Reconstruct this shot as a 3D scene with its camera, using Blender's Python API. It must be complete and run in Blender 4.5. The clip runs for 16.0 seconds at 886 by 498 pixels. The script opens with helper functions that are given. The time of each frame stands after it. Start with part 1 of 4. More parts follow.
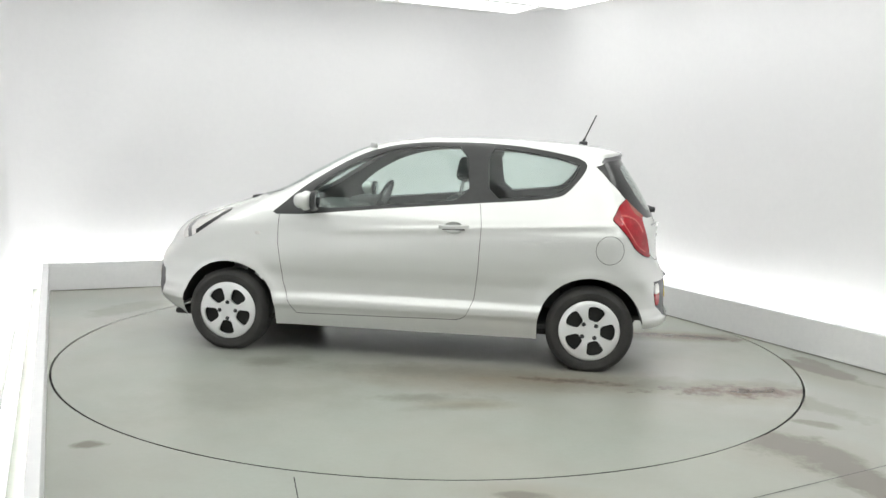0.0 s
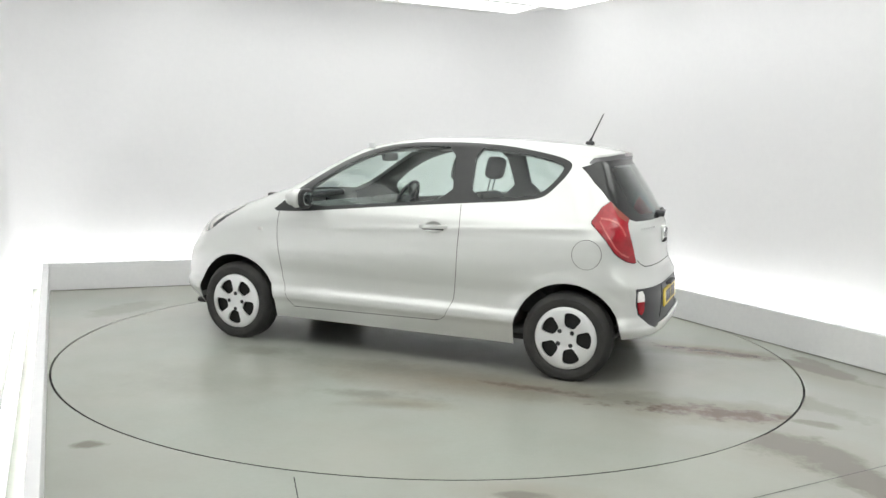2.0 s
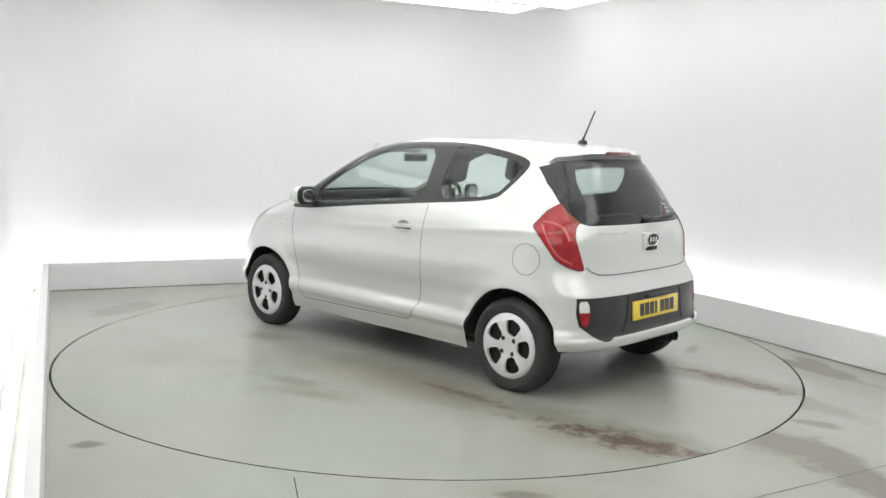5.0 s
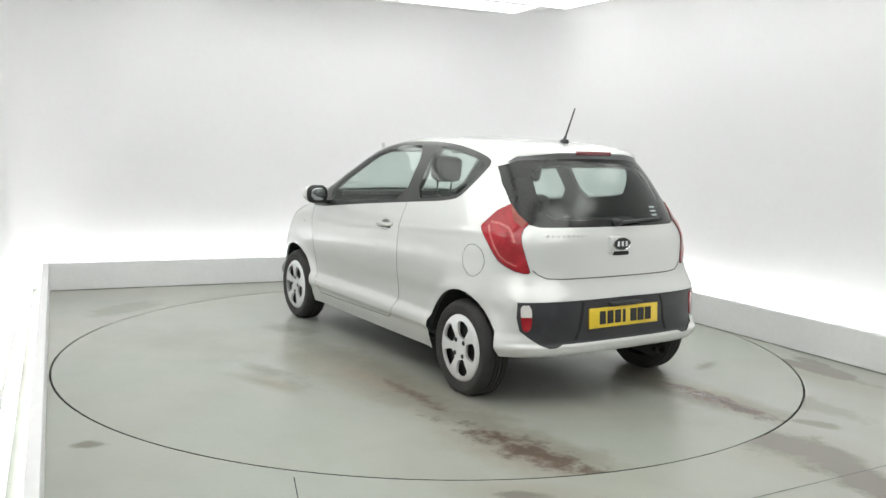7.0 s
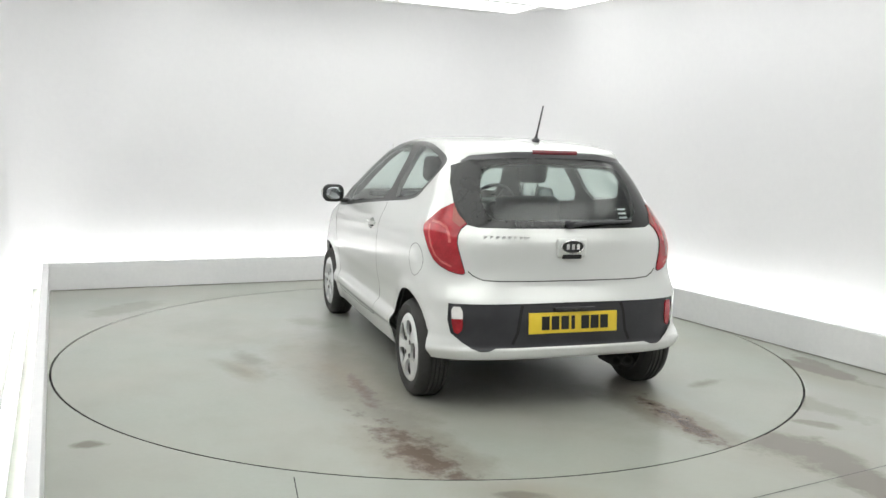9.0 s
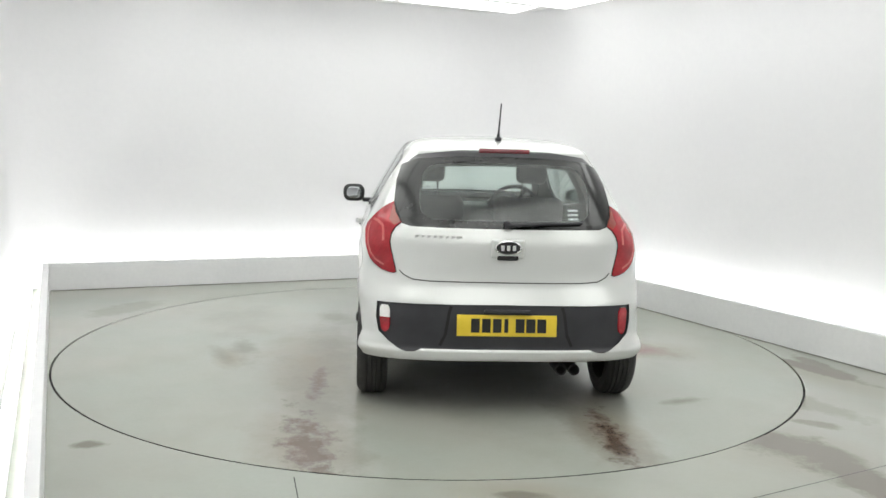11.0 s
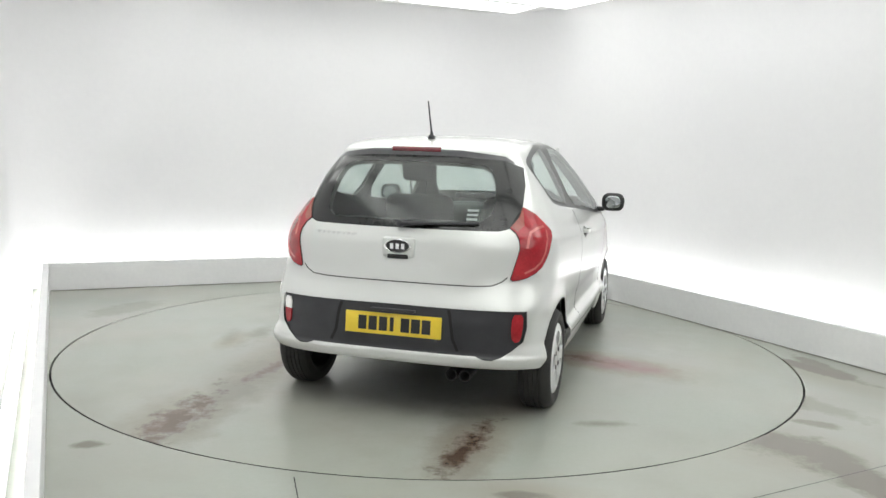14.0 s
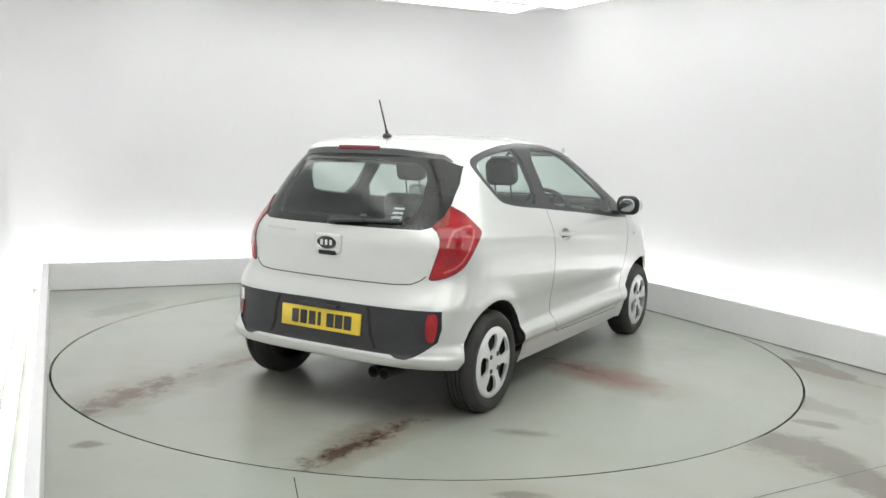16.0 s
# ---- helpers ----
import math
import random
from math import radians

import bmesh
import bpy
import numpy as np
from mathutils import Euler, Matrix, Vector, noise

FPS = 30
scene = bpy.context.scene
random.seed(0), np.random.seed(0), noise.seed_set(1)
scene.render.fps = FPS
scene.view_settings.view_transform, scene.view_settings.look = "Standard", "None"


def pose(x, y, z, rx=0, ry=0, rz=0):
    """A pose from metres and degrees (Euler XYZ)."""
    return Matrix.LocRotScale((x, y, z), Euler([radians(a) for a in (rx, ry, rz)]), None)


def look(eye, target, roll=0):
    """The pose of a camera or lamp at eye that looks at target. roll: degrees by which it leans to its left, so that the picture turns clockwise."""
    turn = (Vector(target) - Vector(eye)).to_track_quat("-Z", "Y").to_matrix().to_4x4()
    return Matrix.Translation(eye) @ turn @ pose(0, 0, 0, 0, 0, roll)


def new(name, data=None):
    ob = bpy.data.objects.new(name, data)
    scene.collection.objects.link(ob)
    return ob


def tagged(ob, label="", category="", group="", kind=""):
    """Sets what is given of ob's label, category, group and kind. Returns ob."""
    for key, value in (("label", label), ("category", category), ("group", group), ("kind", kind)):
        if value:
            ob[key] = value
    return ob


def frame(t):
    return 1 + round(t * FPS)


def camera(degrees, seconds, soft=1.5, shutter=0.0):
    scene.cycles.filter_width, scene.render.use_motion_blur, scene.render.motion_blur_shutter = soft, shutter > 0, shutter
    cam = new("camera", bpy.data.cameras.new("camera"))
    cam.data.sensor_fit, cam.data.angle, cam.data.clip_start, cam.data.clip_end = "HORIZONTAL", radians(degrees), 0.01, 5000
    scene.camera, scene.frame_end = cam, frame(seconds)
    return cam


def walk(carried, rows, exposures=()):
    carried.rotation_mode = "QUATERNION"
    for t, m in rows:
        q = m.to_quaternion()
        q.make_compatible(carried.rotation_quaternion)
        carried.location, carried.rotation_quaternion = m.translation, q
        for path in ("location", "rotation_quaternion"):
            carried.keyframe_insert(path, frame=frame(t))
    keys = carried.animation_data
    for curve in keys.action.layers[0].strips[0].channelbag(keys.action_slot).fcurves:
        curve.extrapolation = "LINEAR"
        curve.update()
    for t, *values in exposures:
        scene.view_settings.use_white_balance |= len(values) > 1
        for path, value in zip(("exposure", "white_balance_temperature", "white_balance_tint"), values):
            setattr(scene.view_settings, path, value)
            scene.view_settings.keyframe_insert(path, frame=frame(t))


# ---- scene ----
# A silver hatchback on a turntable in a white photo booth.
from mathutils.bvhtree import BVHTree

# ---- camera ----
cam = camera(55.25, 16.0, soft=1.5)
EYE = Vector((0.0, -5.852, 1.3926))
AIM = EYE + Vector((0.01210863, 0.99265677, -0.12035743))
CAM_POSE = look(EYE, AIM, 1.632)
walk(cam, [(0.0, CAM_POSE), (16.0, CAM_POSE)])

# ---- world and exposure ----
world = bpy.data.worlds.new("world")
scene.world = world
world.use_nodes = True
world.node_tree.nodes["Background"].inputs["Color"].default_value = (0.8, 0.85, 0.9, 1)
world.node_tree.nodes["Background"].inputs["Strength"].default_value = 0.05
scene.view_settings.exposure = 0.0

CEILING_GLOW = 1.52
EDGE_GLOW = 2.6
STRIP_GLOW = 21.0

# ---- room plan: a booth turned 24 degrees ----
ROOM_TURN = radians(24)
AX = Vector((math.cos(ROOM_TURN), math.sin(ROOM_TURN), 0))
AY = Vector((-math.sin(ROOM_TURN), math.cos(ROOM_TURN), 0))
LEFT, BACK, FRONT, RIGHT = -2.45, 2.94, -6.6, 2.41
KERB_H, TROUGH, CEIL_Z = 0.25, 0.30, 2.83
RIGHT_N = Vector((math.cos(radians(27)), math.sin(radians(27)), 0))
RIGHT_D = Vector((-RIGHT_N.y, RIGHT_N.x, 0))
DISC_R = 2.43


# ---- materials ----
def material(name, color, rough=0.5, metal=0.0, coat=0.0, spec=0.5):
    m = bpy.data.materials.new(name)
    m.use_nodes = True
    b = m.node_tree.nodes["Principled BSDF"]
    b.inputs["Base Color"].default_value = (*color, 1)
    b.inputs["Roughness"].default_value = rough
    b.inputs["Metallic"].default_value = metal
    b.inputs["Coat Weight"].default_value = coat
    b.inputs["Coat Roughness"].default_value = 0.04
    b.inputs["Specular IOR Level"].default_value = spec
    return m


def node(m, kind, **props):
    n = m.node_tree.nodes.new(kind)
    for k, v in props.items():
        n.inputs[k.replace("_", " ")].default_value = v
    return n


def link(m, a, b):
    m.node_tree.links.new(a, b)


def bsdf(m):
    return m.node_tree.nodes["Principled BSDF"]


def math_node(m, op, a, b=0.0, c=None):
    n = m.node_tree.nodes.new("ShaderNodeMath")
    n.operation = op
    for i, v in enumerate((a, b) if c is None else (a, b, c)):
        if isinstance(v, (int, float)):
            n.inputs[i].default_value = v
        else:
            link(m, v, n.inputs[i])
    return n.outputs[0]


def noise_out(m, scale, detail=4.0, rough=0.55, coord="Object", stretch=None):
    tc = m.node_tree.nodes.new("ShaderNodeTexCoord")
    n = node(m, "ShaderNodeTexNoise", Scale=scale, Detail=detail, Roughness=rough)
    if stretch:
        mp = m.node_tree.nodes.new("ShaderNodeMapping")
        mp.inputs["Scale"].default_value = stretch
        link(m, tc.outputs[coord], mp.inputs["Vector"])
        link(m, mp.outputs[0], n.inputs["Vector"])
    else:
        link(m, tc.outputs[coord], n.inputs["Vector"])
    return n.outputs["Fac"]


def ramp(m, fac, lo, hi, a=(0, 0, 0), b=(1, 1, 1)):
    r = m.node_tree.nodes.new("ShaderNodeValToRGB")
    r.color_ramp.elements[0].position, r.color_ramp.elements[1].position = lo, hi
    r.color_ramp.elements[0].color, r.color_ramp.elements[1].color = (*a, 1), (*b, 1)
    link(m, fac, r.inputs[0])
    return r.outputs[0]


def mix(m, fac, a, b):
    n = m.node_tree.nodes.new("ShaderNodeMix")
    n.data_type = "RGBA"
    for sock, v in ((n.inputs[0], fac), (n.inputs[6], a), (n.inputs[7], b)):
        if isinstance(v, (int, float)):
            sock.default_value = v
        elif isinstance(v, tuple):
            sock.default_value = (*v, 1)
        else:
            link(m, v, sock)
    return n.outputs[2]


def bump(m, fac, strength, distance):
    n = node(m, "ShaderNodeBump", Strength=strength, Distance=distance)
    link(m, fac, n.inputs["Height"])
    link(m, n.outputs[0], bsdf(m).inputs["Normal"])


def mottled(name, a, b, scale, rough=0.5, metal=0.0, coat=0.0, relief=0.0, fine=8.0):
    """A colour that drifts between a and b, with fine grain."""
    m = material(name, a, rough, metal, coat)
    big = noise_out(m, scale, 3)
    small = noise_out(m, scale * fine, 4)
    f = math_node(m, "ADD", math_node(m, "MULTIPLY", big, 0.7), math_node(m, "MULTIPLY", small, 0.3))
    link(m, mix(m, ramp(m, f, 0.35, 0.65), a, b), bsdf(m).inputs["Base Color"])
    link(m, math_node(m, "ADD", math_node(m, "MULTIPLY", small, 0.16), rough - 0.08), bsdf(m).inputs["Roughness"])
    if relief:
        bump(m, small, 0.4, relief)
    return m


def glowing(name, color, strength):
    m = material(name, color, 0.5)
    bsdf(m).inputs["Emission Color"].default_value = (*color, 1)
    bsdf(m).inputs["Emission Strength"].default_value = strength
    return m


def glass(name, tint, gloss=1.0, rough=0.03):
    """Thin sheet glass: a tinted pass with a Fresnel gloss."""
    m = bpy.data.materials.new(name)
    m.use_nodes = True
    nt = m.node_tree
    nt.nodes.remove(nt.nodes["Principled BSDF"])
    t = node(m, "ShaderNodeBsdfTransparent", Color=(*tint, 1))
    g = node(m, "ShaderNodeBsdfGlossy", Color=(0.95, 0.97, 0.96, 1), Roughness=rough)
    lw = node(m, "ShaderNodeLayerWeight", Blend=0.5)
    fr = math_node(m, "MULTIPLY_ADD", math_node(m, "POWER", lw.outputs["Facing"], 5.0), 0.9, 0.045)
    mx = nt.nodes.new("ShaderNodeMixShader")
    link(m, math_node(m, "MULTIPLY", fr, gloss), mx.inputs[0])
    link(m, t.outputs[0], mx.inputs[1])
    link(m, g.outputs[0], mx.inputs[2])
    link(m, mx.outputs[0], nt.nodes["Material Output"].inputs["Surface"])
    return m


def stain_mask(m, spots, coord_scale=3.0, edge=0.45, wild=2.2):
    """Ragged spots: (x, y, half length, half width, turn in degrees, strength)."""
    tc = m.node_tree.nodes.new("ShaderNodeTexCoord")
    ragged = noise_out(m, coord_scale, 6, 0.7)
    total = None
    for x, y, a, b, turn, strength in spots:
        mp = m.node_tree.nodes.new("ShaderNodeMapping")
        mp.vector_type = "TEXTURE"
        mp.inputs["Location"].default_value = (x, y, 0)
        mp.inputs["Rotation"].default_value = (0, 0, radians(turn))
        mp.inputs["Scale"].default_value = (a, b, 1)
        link(m, tc.outputs["Object"], mp.inputs["Vector"])
        ln = m.node_tree.nodes.new("ShaderNodeVectorMath")
        ln.operation = "LENGTH"
        link(m, mp.outputs[0], ln.inputs[0])
        d = math_node(m, "ADD", ln.outputs["Value"], math_node(m, "MULTIPLY", math_node(m, "SUBTRACT", ragged, 0.5), wild))
        r = m.node_tree.nodes.new("ShaderNodeMapRange")
        r.inputs["From Min"].default_value, r.inputs["From Max"].default_value = 1.0, 1.0 - edge
        r.inputs["To Min"].default_value, r.inputs["To Max"].default_value = 0.0, strength
        link(m, d, r.inputs["Value"])
        total = r.outputs[0] if total is None else math_node(m, "MAXIMUM", total, r.outputs[0])
    return total


def floor_material(name, spots, rust, grime, edge=0.9, red=()):
    """Worn, sealed grey floor paint with drifting tint, scuffs, grime and ragged rust stains."""
    m = material(name, (0.5, 0.5, 0.48), 0.3)
    speck = noise_out(m, 35.0, 6, 0.75)
    base = mix(m, ramp(m, speck, 0.3, 0.7), FLOOR_A, FLOOR_B)
    # warm worn areas and cool clean ones
    base = mix(m, math_node(m, "MULTIPLY", ramp(m, noise_out(m, 0.9, 3, 0.5), 0.30, 0.75), 0.7), base, (0.352, 0.338, 0.298))
    base = mix(m, math_node(m, "MULTIPLY", ramp(m, noise_out(m, 2.2, 4, 0.55), 0.45, 0.80), 0.5), base, (0.285, 0.285, 0.252))
    if grime:
        base = mix(m, stain_mask(m, grime, 2.2, 1.0, 1.1), base, (0.225, 0.185, 0.135))
    base = mix(m, stain_mask(m, [(x, y, a * 1.15, b * 1.25, r, min(0.95, k * 1.45)) for x, y, a, b, r, k in spots], 3.0, edge, 2.6), base, (0.185, 0.172, 0.145))
    if red:
        base = mix(m, stain_mask(m, red, 5.0, 0.9, 1.5), base, (0.225, 0.125, 0.108))
    if rust:
        base = mix(m, stain_mask(m, [(x, y, a * 1.2, b * 2.2, r, k * 0.5) for x, y, a, b, r, k in rust], 4.0, 0.95), base, (0.20, 0.155, 0.118))
        base = mix(m, stain_mask(m, rust, 10.0, 0.8, 3.8), base, (0.07, 0.042, 0.028))
    link(m, base, bsdf(m).inputs["Base Color"])
    bsdf(m).inputs["Roughness"].default_value = 0.27
    return m


FLOOR_A, FLOOR_B = (0.306, 0.329, 0.293), (0.326, 0.347, 0.311)
WALL = mottled("white_wall_paint", (0.665, 0.66, 0.675), (0.705, 0.70, 0.71), 0.5, 0.6, relief=0.001, fine=40)
KERB = mottled("white_kerb_paint", (0.70, 0.70, 0.71), (0.78, 0.78, 0.78), 1.2, 0.45, relief=0.001, fine=25)
CEIL = mottled("white_ceiling_paint", (0.82, 0.82, 0.82), (0.86, 0.86, 0.86), 0.6, 0.7)
DIFFUSER = glowing("edge_lamp_diffuser", (0.985, 1.0, 0.975), EDGE_GLOW)
MEMBRANE = glowing("lamp_diffuser", (0.985, 1.0, 0.975), CEILING_GLOW)
STRIP = glowing("strip_lamp_tube", (0.985, 1.0, 0.98), STRIP_GLOW)
ALU = mottled("brushed_aluminium", (0.6, 0.6, 0.6), (0.7, 0.7, 0.7), 3, 0.35, 0.9)
FOOT = mottled("kerb_foot_dark", (0.10, 0.095, 0.085), (0.24, 0.23, 0.21), 2.5, 0.8)
SEAM = material("shut_line_shadow", (0.07, 0.07, 0.068), 0.8)
GAP = material("dark_gap", (0.015, 0.015, 0.015), 0.8)
FLOOR = floor_material("worn_floor_paint", [(1.80, -1.94, 0.34, 0.17, -52, 0.95), (1.74, -1.82, 0.18, 0.14, -10, 0.9), (1.93, -2.32, 0.32, 0.16, -75, 0.9), (0.36, -2.58, 0.12, 0.05, 0, 0.8), (-1.55, -2.13, 0.09, 0.06, 20, 0.75), (2.63, -0.40, 0.35, 0.08, -80, 0.6), (2.2, -1.25, 0.3, 0.1, -60, 0.35), (-2.5, 1.0, 0.4, 0.15, 60, 0.3), (2.04, -1.56, 0.12, 0.05, -30, 0.6), (2.55, -0.43, 0.4, 0.07, -63, 0.7)], [], [(1.75, -2.0, 0.6, 0.4, -60, 0.4), (2.5, -0.6, 0.7, 0.25, -63, 0.35), (0.4, -2.55, 0.4, 0.15, 0, 0.4)], 0.45)

PAINT = material("silver_car_paint", (0.66, 0.675, 0.655), 0.32, 0.35, 0.9)
_flake = noise_out(PAINT, 900.0, 2)
link(PAINT, mix(PAINT, ramp(PAINT, _flake, 0.35, 0.65), (0.62, 0.632, 0.612), (0.70, 0.71, 0.695)), bsdf(PAINT).inputs["Base Color"])
link(PAINT, math_node(PAINT, "ADD", math_node(PAINT, "MULTIPLY", noise_out(PAINT, 2.0, 4), 0.06), 0.28), bsdf(PAINT).inputs["Roughness"])
TRIM = mottled("satin_black_trim", (0.012, 0.013, 0.013), (0.02, 0.021, 0.021), 6, 0.32)
PLASTIC = mottled("grained_black_plastic", (0.022, 0.022, 0.026), (0.035, 0.035, 0.04), 5, 0.45, relief=0.0006, fine=60)
UNDER = mottled("underbody_black", (0.012, 0.012, 0.012), (0.03, 0.029, 0.027), 5, 0.8)
TYRE = mottled("tyre_rubber", (0.02, 0.02, 0.02), (0.045, 0.043, 0.04), 6, 0.7, relief=0.0006, fine=30)
HUBCAP = mottled("silver_hubcap_lacquer", (0.76, 0.77, 0.77), (0.80, 0.805, 0.805), 3, 0.36, 0.35, coat=0.6, fine=3)
LINING = mottled("grey_interior_lining", (0.06, 0.065, 0.065), (0.09, 0.09, 0.09), 6, 0.85)
ROOFLINING = mottled("pale_roof_lining", (0.32, 0.33, 0.32), (0.4, 0.4, 0.39), 6, 0.9)
FABRIC = mottled("dark_seat_fabric", (0.03, 0.033, 0.035), (0.055, 0.056, 0.06), 12, 0.95, relief=0.001, fine=40)
# dark grey: painted shade under the rear spoiler, and the headlamp surrounds
SPOILER_SHADE_SURROUND = mottled("dark_grey_spoiler_shade_lamp_surround", (0.10, 0.10, 0.105), (0.13, 0.13, 0.135), 5, 0.35)
GLASS_SIDE = glass("pale_green_window_glass", (0.80, 0.88, 0.85))
GLASS_REAR = glass("dark_rear_window_glass", (0.66, 0.73, 0.70), 1.35, 0.14)
FRIT = mottled("black_glass_border", (0.010, 0.011, 0.011), (0.016, 0.017, 0.017), 4, 0.13)
CHROME = material("chrome", (0.8, 0.8, 0.8), 0.12, 1.0)
RED = mottled("red_lamp_lens", (0.27, 0.003, 0.010), (0.44, 0.014, 0.024), 11, 0.12, coat=0.25)
DARKRED = mottled("dark_red_lens", (0.13, 0.006, 0.014), (0.19, 0.012, 0.022), 14, 0.15, coat=1.0)
AMBER = mottled("smoked_amber_lens", (0.24, 0.045, 0.035), (0.32, 0.075, 0.055), 9, 0.12, coat=0.25)
RIDGE_HIGHLIGHT = mottled("pale_red_ridge_highlight", (0.48, 0.06, 0.06), (0.60, 0.13, 0.12), 14, 0.12, coat=0.6)
CLEARLENS = mottled("clear_lamp_lens", (0.75, 0.72, 0.70), (0.86, 0.84, 0.82), 25, 0.12, 0.2, coat=1.0)
YELLOW = mottled("yellow_plate", (0.78, 0.56, 0.03), (0.84, 0.62, 0.05), 5, 0.36, coat=0.3)
BLACKINK = material("black_ink", (0.015, 0.015, 0.015), 0.4)
PAPER = mottled("white_paper_label", (0.75, 0.76, 0.78), (0.82, 0.82, 0.84), 8, 0.6)
MIRROR = material("mirror_glass", (0.42, 0.44, 0.45), 0.02, 1.0)


# ---- building helpers ----
def finish(name, bm, mat, parent=None, label="", smooth=True, angle=0.7):
    me = bpy.data.meshes.new(name)
    for f in bm.faces:
        f.smooth = smooth
    if smooth and angle:
        for e in bm.edges:
            if len(e.link_faces) == 2 and e.calc_face_angle(0) > angle:
                e.smooth = False
    bm.to_mesh(me)
    bm.free()
    for m in (mat if isinstance(mat, (list, tuple)) else [mat]):
        me.materials.append(m)
    ob = new(name, me)
    if parent is not None:
        ob.parent = parent
    if label:
        ob["label"] = label
    return ob


def part(name, bm, mat, parent, label="", smooth=True, angle=0.7):
    return finish(name, bm, mat, parent, label, smooth, angle)


def box(bm, lo, hi, bevel=0.0, m=None, segs=2):
    geo = bmesh.ops.create_cube(bm, size=1.0)
    vs = geo["verts"]
    c = [(a + b) / 2 for a, b in zip(lo, hi)]
    s = [abs(b - a) for a, b in zip(lo, hi)]
    for v in vs:
        v.co = Vector((c[0] + v.co.x * s[0], c[1] + v.co.y * s[1], c[2] + v.co.z * s[2]))
    if bevel:
        es = list({e for v in vs for e in v.link_edges})
        out = bmesh.ops.bevel(bm, geom=es, offset=bevel, segments=segs, affect="EDGES", profile=0.5)
        vs = list({v for f in out["faces"] for v in f.verts} | {v for v in vs if v.is_valid})
    if m is not None:
        bmesh.ops.transform(bm, matrix=m, verts=vs)
    return vs


def rod(bm, a, b, r0, r1=None, segs=10):
    a, b = Vector(a), Vector(b)
    d = b - a
    m = Matrix.Translation((a + b) / 2) @ d.to_track_quat("Z", "Y").to_matrix().to_4x4()
    return bmesh.ops.create_cone(bm, cap_ends=True, segments=segs, radius1=r0, radius2=r0 if r1 is None else r1, depth=d.length, matrix=m)["verts"]


def spin_profile(bm, prof, segs, axis="Y", caps=False):
    """Turn a profile of (radius, offset) round an axis through the origin."""
    rings = []
    for i in range(segs):
        a = 2 * math.pi * i / segs
        c, s = math.cos(a), math.sin(a)
        rings.append([bm.verts.new((r * c, o, r * s) if axis == "Y" else (r * c, r * s, o)) for r, o in prof])
    for i in range(segs):
        A, B = rings[i], rings[(i + 1) % segs]
        for j in range(len(prof) - 1):
            bm.faces.new((A[j], B[j], B[j + 1], A[j + 1]))
    if caps:
        bm.faces.new([r[0] for r in rings])
        bm.faces.new([r[-1] for r in reversed(rings)])
    bmesh.ops.recalc_face_normals(bm, faces=bm.faces)


def interp(table, v):
    """Smooth (monotone cubic) reading of a table of (key, value)."""
    k = [a for a, _ in table]
    y = [b for _, b in table]
    if v <= k[0]:
        return y[0]
    if v >= k[-1]:
        return y[-1]
    i = max(j for j in range(len(k) - 1) if k[j] <= v)
    h = [k[j + 1] - k[j] for j in range(len(k) - 1)]
    d = [(y[j + 1] - y[j]) / h[j] for j in range(len(h))]

    def slope(j):
        if j == 0:
            return d[0]
        if j == len(k) - 1:
            return d[-1]
        if d[j - 1] * d[j] <= 0:
            return 0.0
        return 2 * d[j - 1] * d[j] / (d[j - 1] + d[j])

    t = (v - k[i]) / h[i]
    a, b = slope(i), slope(i + 1)
    return ((2 * t ** 3 - 3 * t ** 2 + 1) * y[i] + (t ** 3 - 2 * t ** 2 + t) * h[i] * a + (-2 * t ** 3 + 3 * t ** 2) * y[i + 1] + (t ** 3 - t ** 2) * h[i] * b)


# ---- the booth ----
def room(a, b, z=0.0):
    """A place in the booth's own axes: across, and towards the back wall."""
    return AX * a + AY * b + Vector((0, 0, z))


def line_cross(p, d, q, e):
    k = ((q - p).x * e.y - (q - p).y * e.x) / (d.x * e.y - d.y * e.x)
    return p + d * k


def right_line(off):
    return RIGHT_N * (RIGHT + off)


def corners(off):
    """Left-front, left-back, right-back, right-front corners of the kerb line set outwards by off."""
    pr = right_line(off)
    lb = room(LEFT - off, BACK + off)
    lf = room(LEFT - off, FRONT)
    rb = line_cross(room(0, BACK + off), AX, pr, RIGHT_D)
    rf = line_cross(room(0, FRONT), AX, pr, RIGHT_D)
    return lf, lb, rb, rf


def rounded(points, radius, segs=8):
    """A path with its inner corners rounded."""
    out = [points[0]]
    for i in range(1, len(points) - 1):
        p, a, b = points[i], (points[i - 1] - points[i]).normalized(), (points[i + 1] - points[i]).normalized()
        s, e = p + a * radius, p + b * radius
        for j in range(segs + 1):
            t = j / segs
            out.append(s * (1 - t) ** 2 + p * 2 * t * (1 - t) + e * t * t)
    return out + [points[-1]]


def extrude_path(name, inner, outer, z0, z1, mat):
    bm = bmesh.new()
    rows = []
    for p, q in zip(inner, outer):
        rows.append([bm.verts.new((p.x, p.y, z0)), bm.verts.new((p.x, p.y, z1)), bm.verts.new((q.x, q.y, z1)), bm.verts.new((q.x, q.y, z0))])
    for A, B in zip(rows, rows[1:]):
        for j in range(4):
            bm.faces.new((A[j], B[j], B[(j + 1) % 4], A[(j + 1) % 4]))
    bm.faces.new(rows[0])
    bm.faces.new(list(reversed(rows[-1])))
    bmesh.ops.recalc_face_normals(bm, faces=bm.faces)
    return finish(name, bm, mat, smooth=True, angle=0.6)


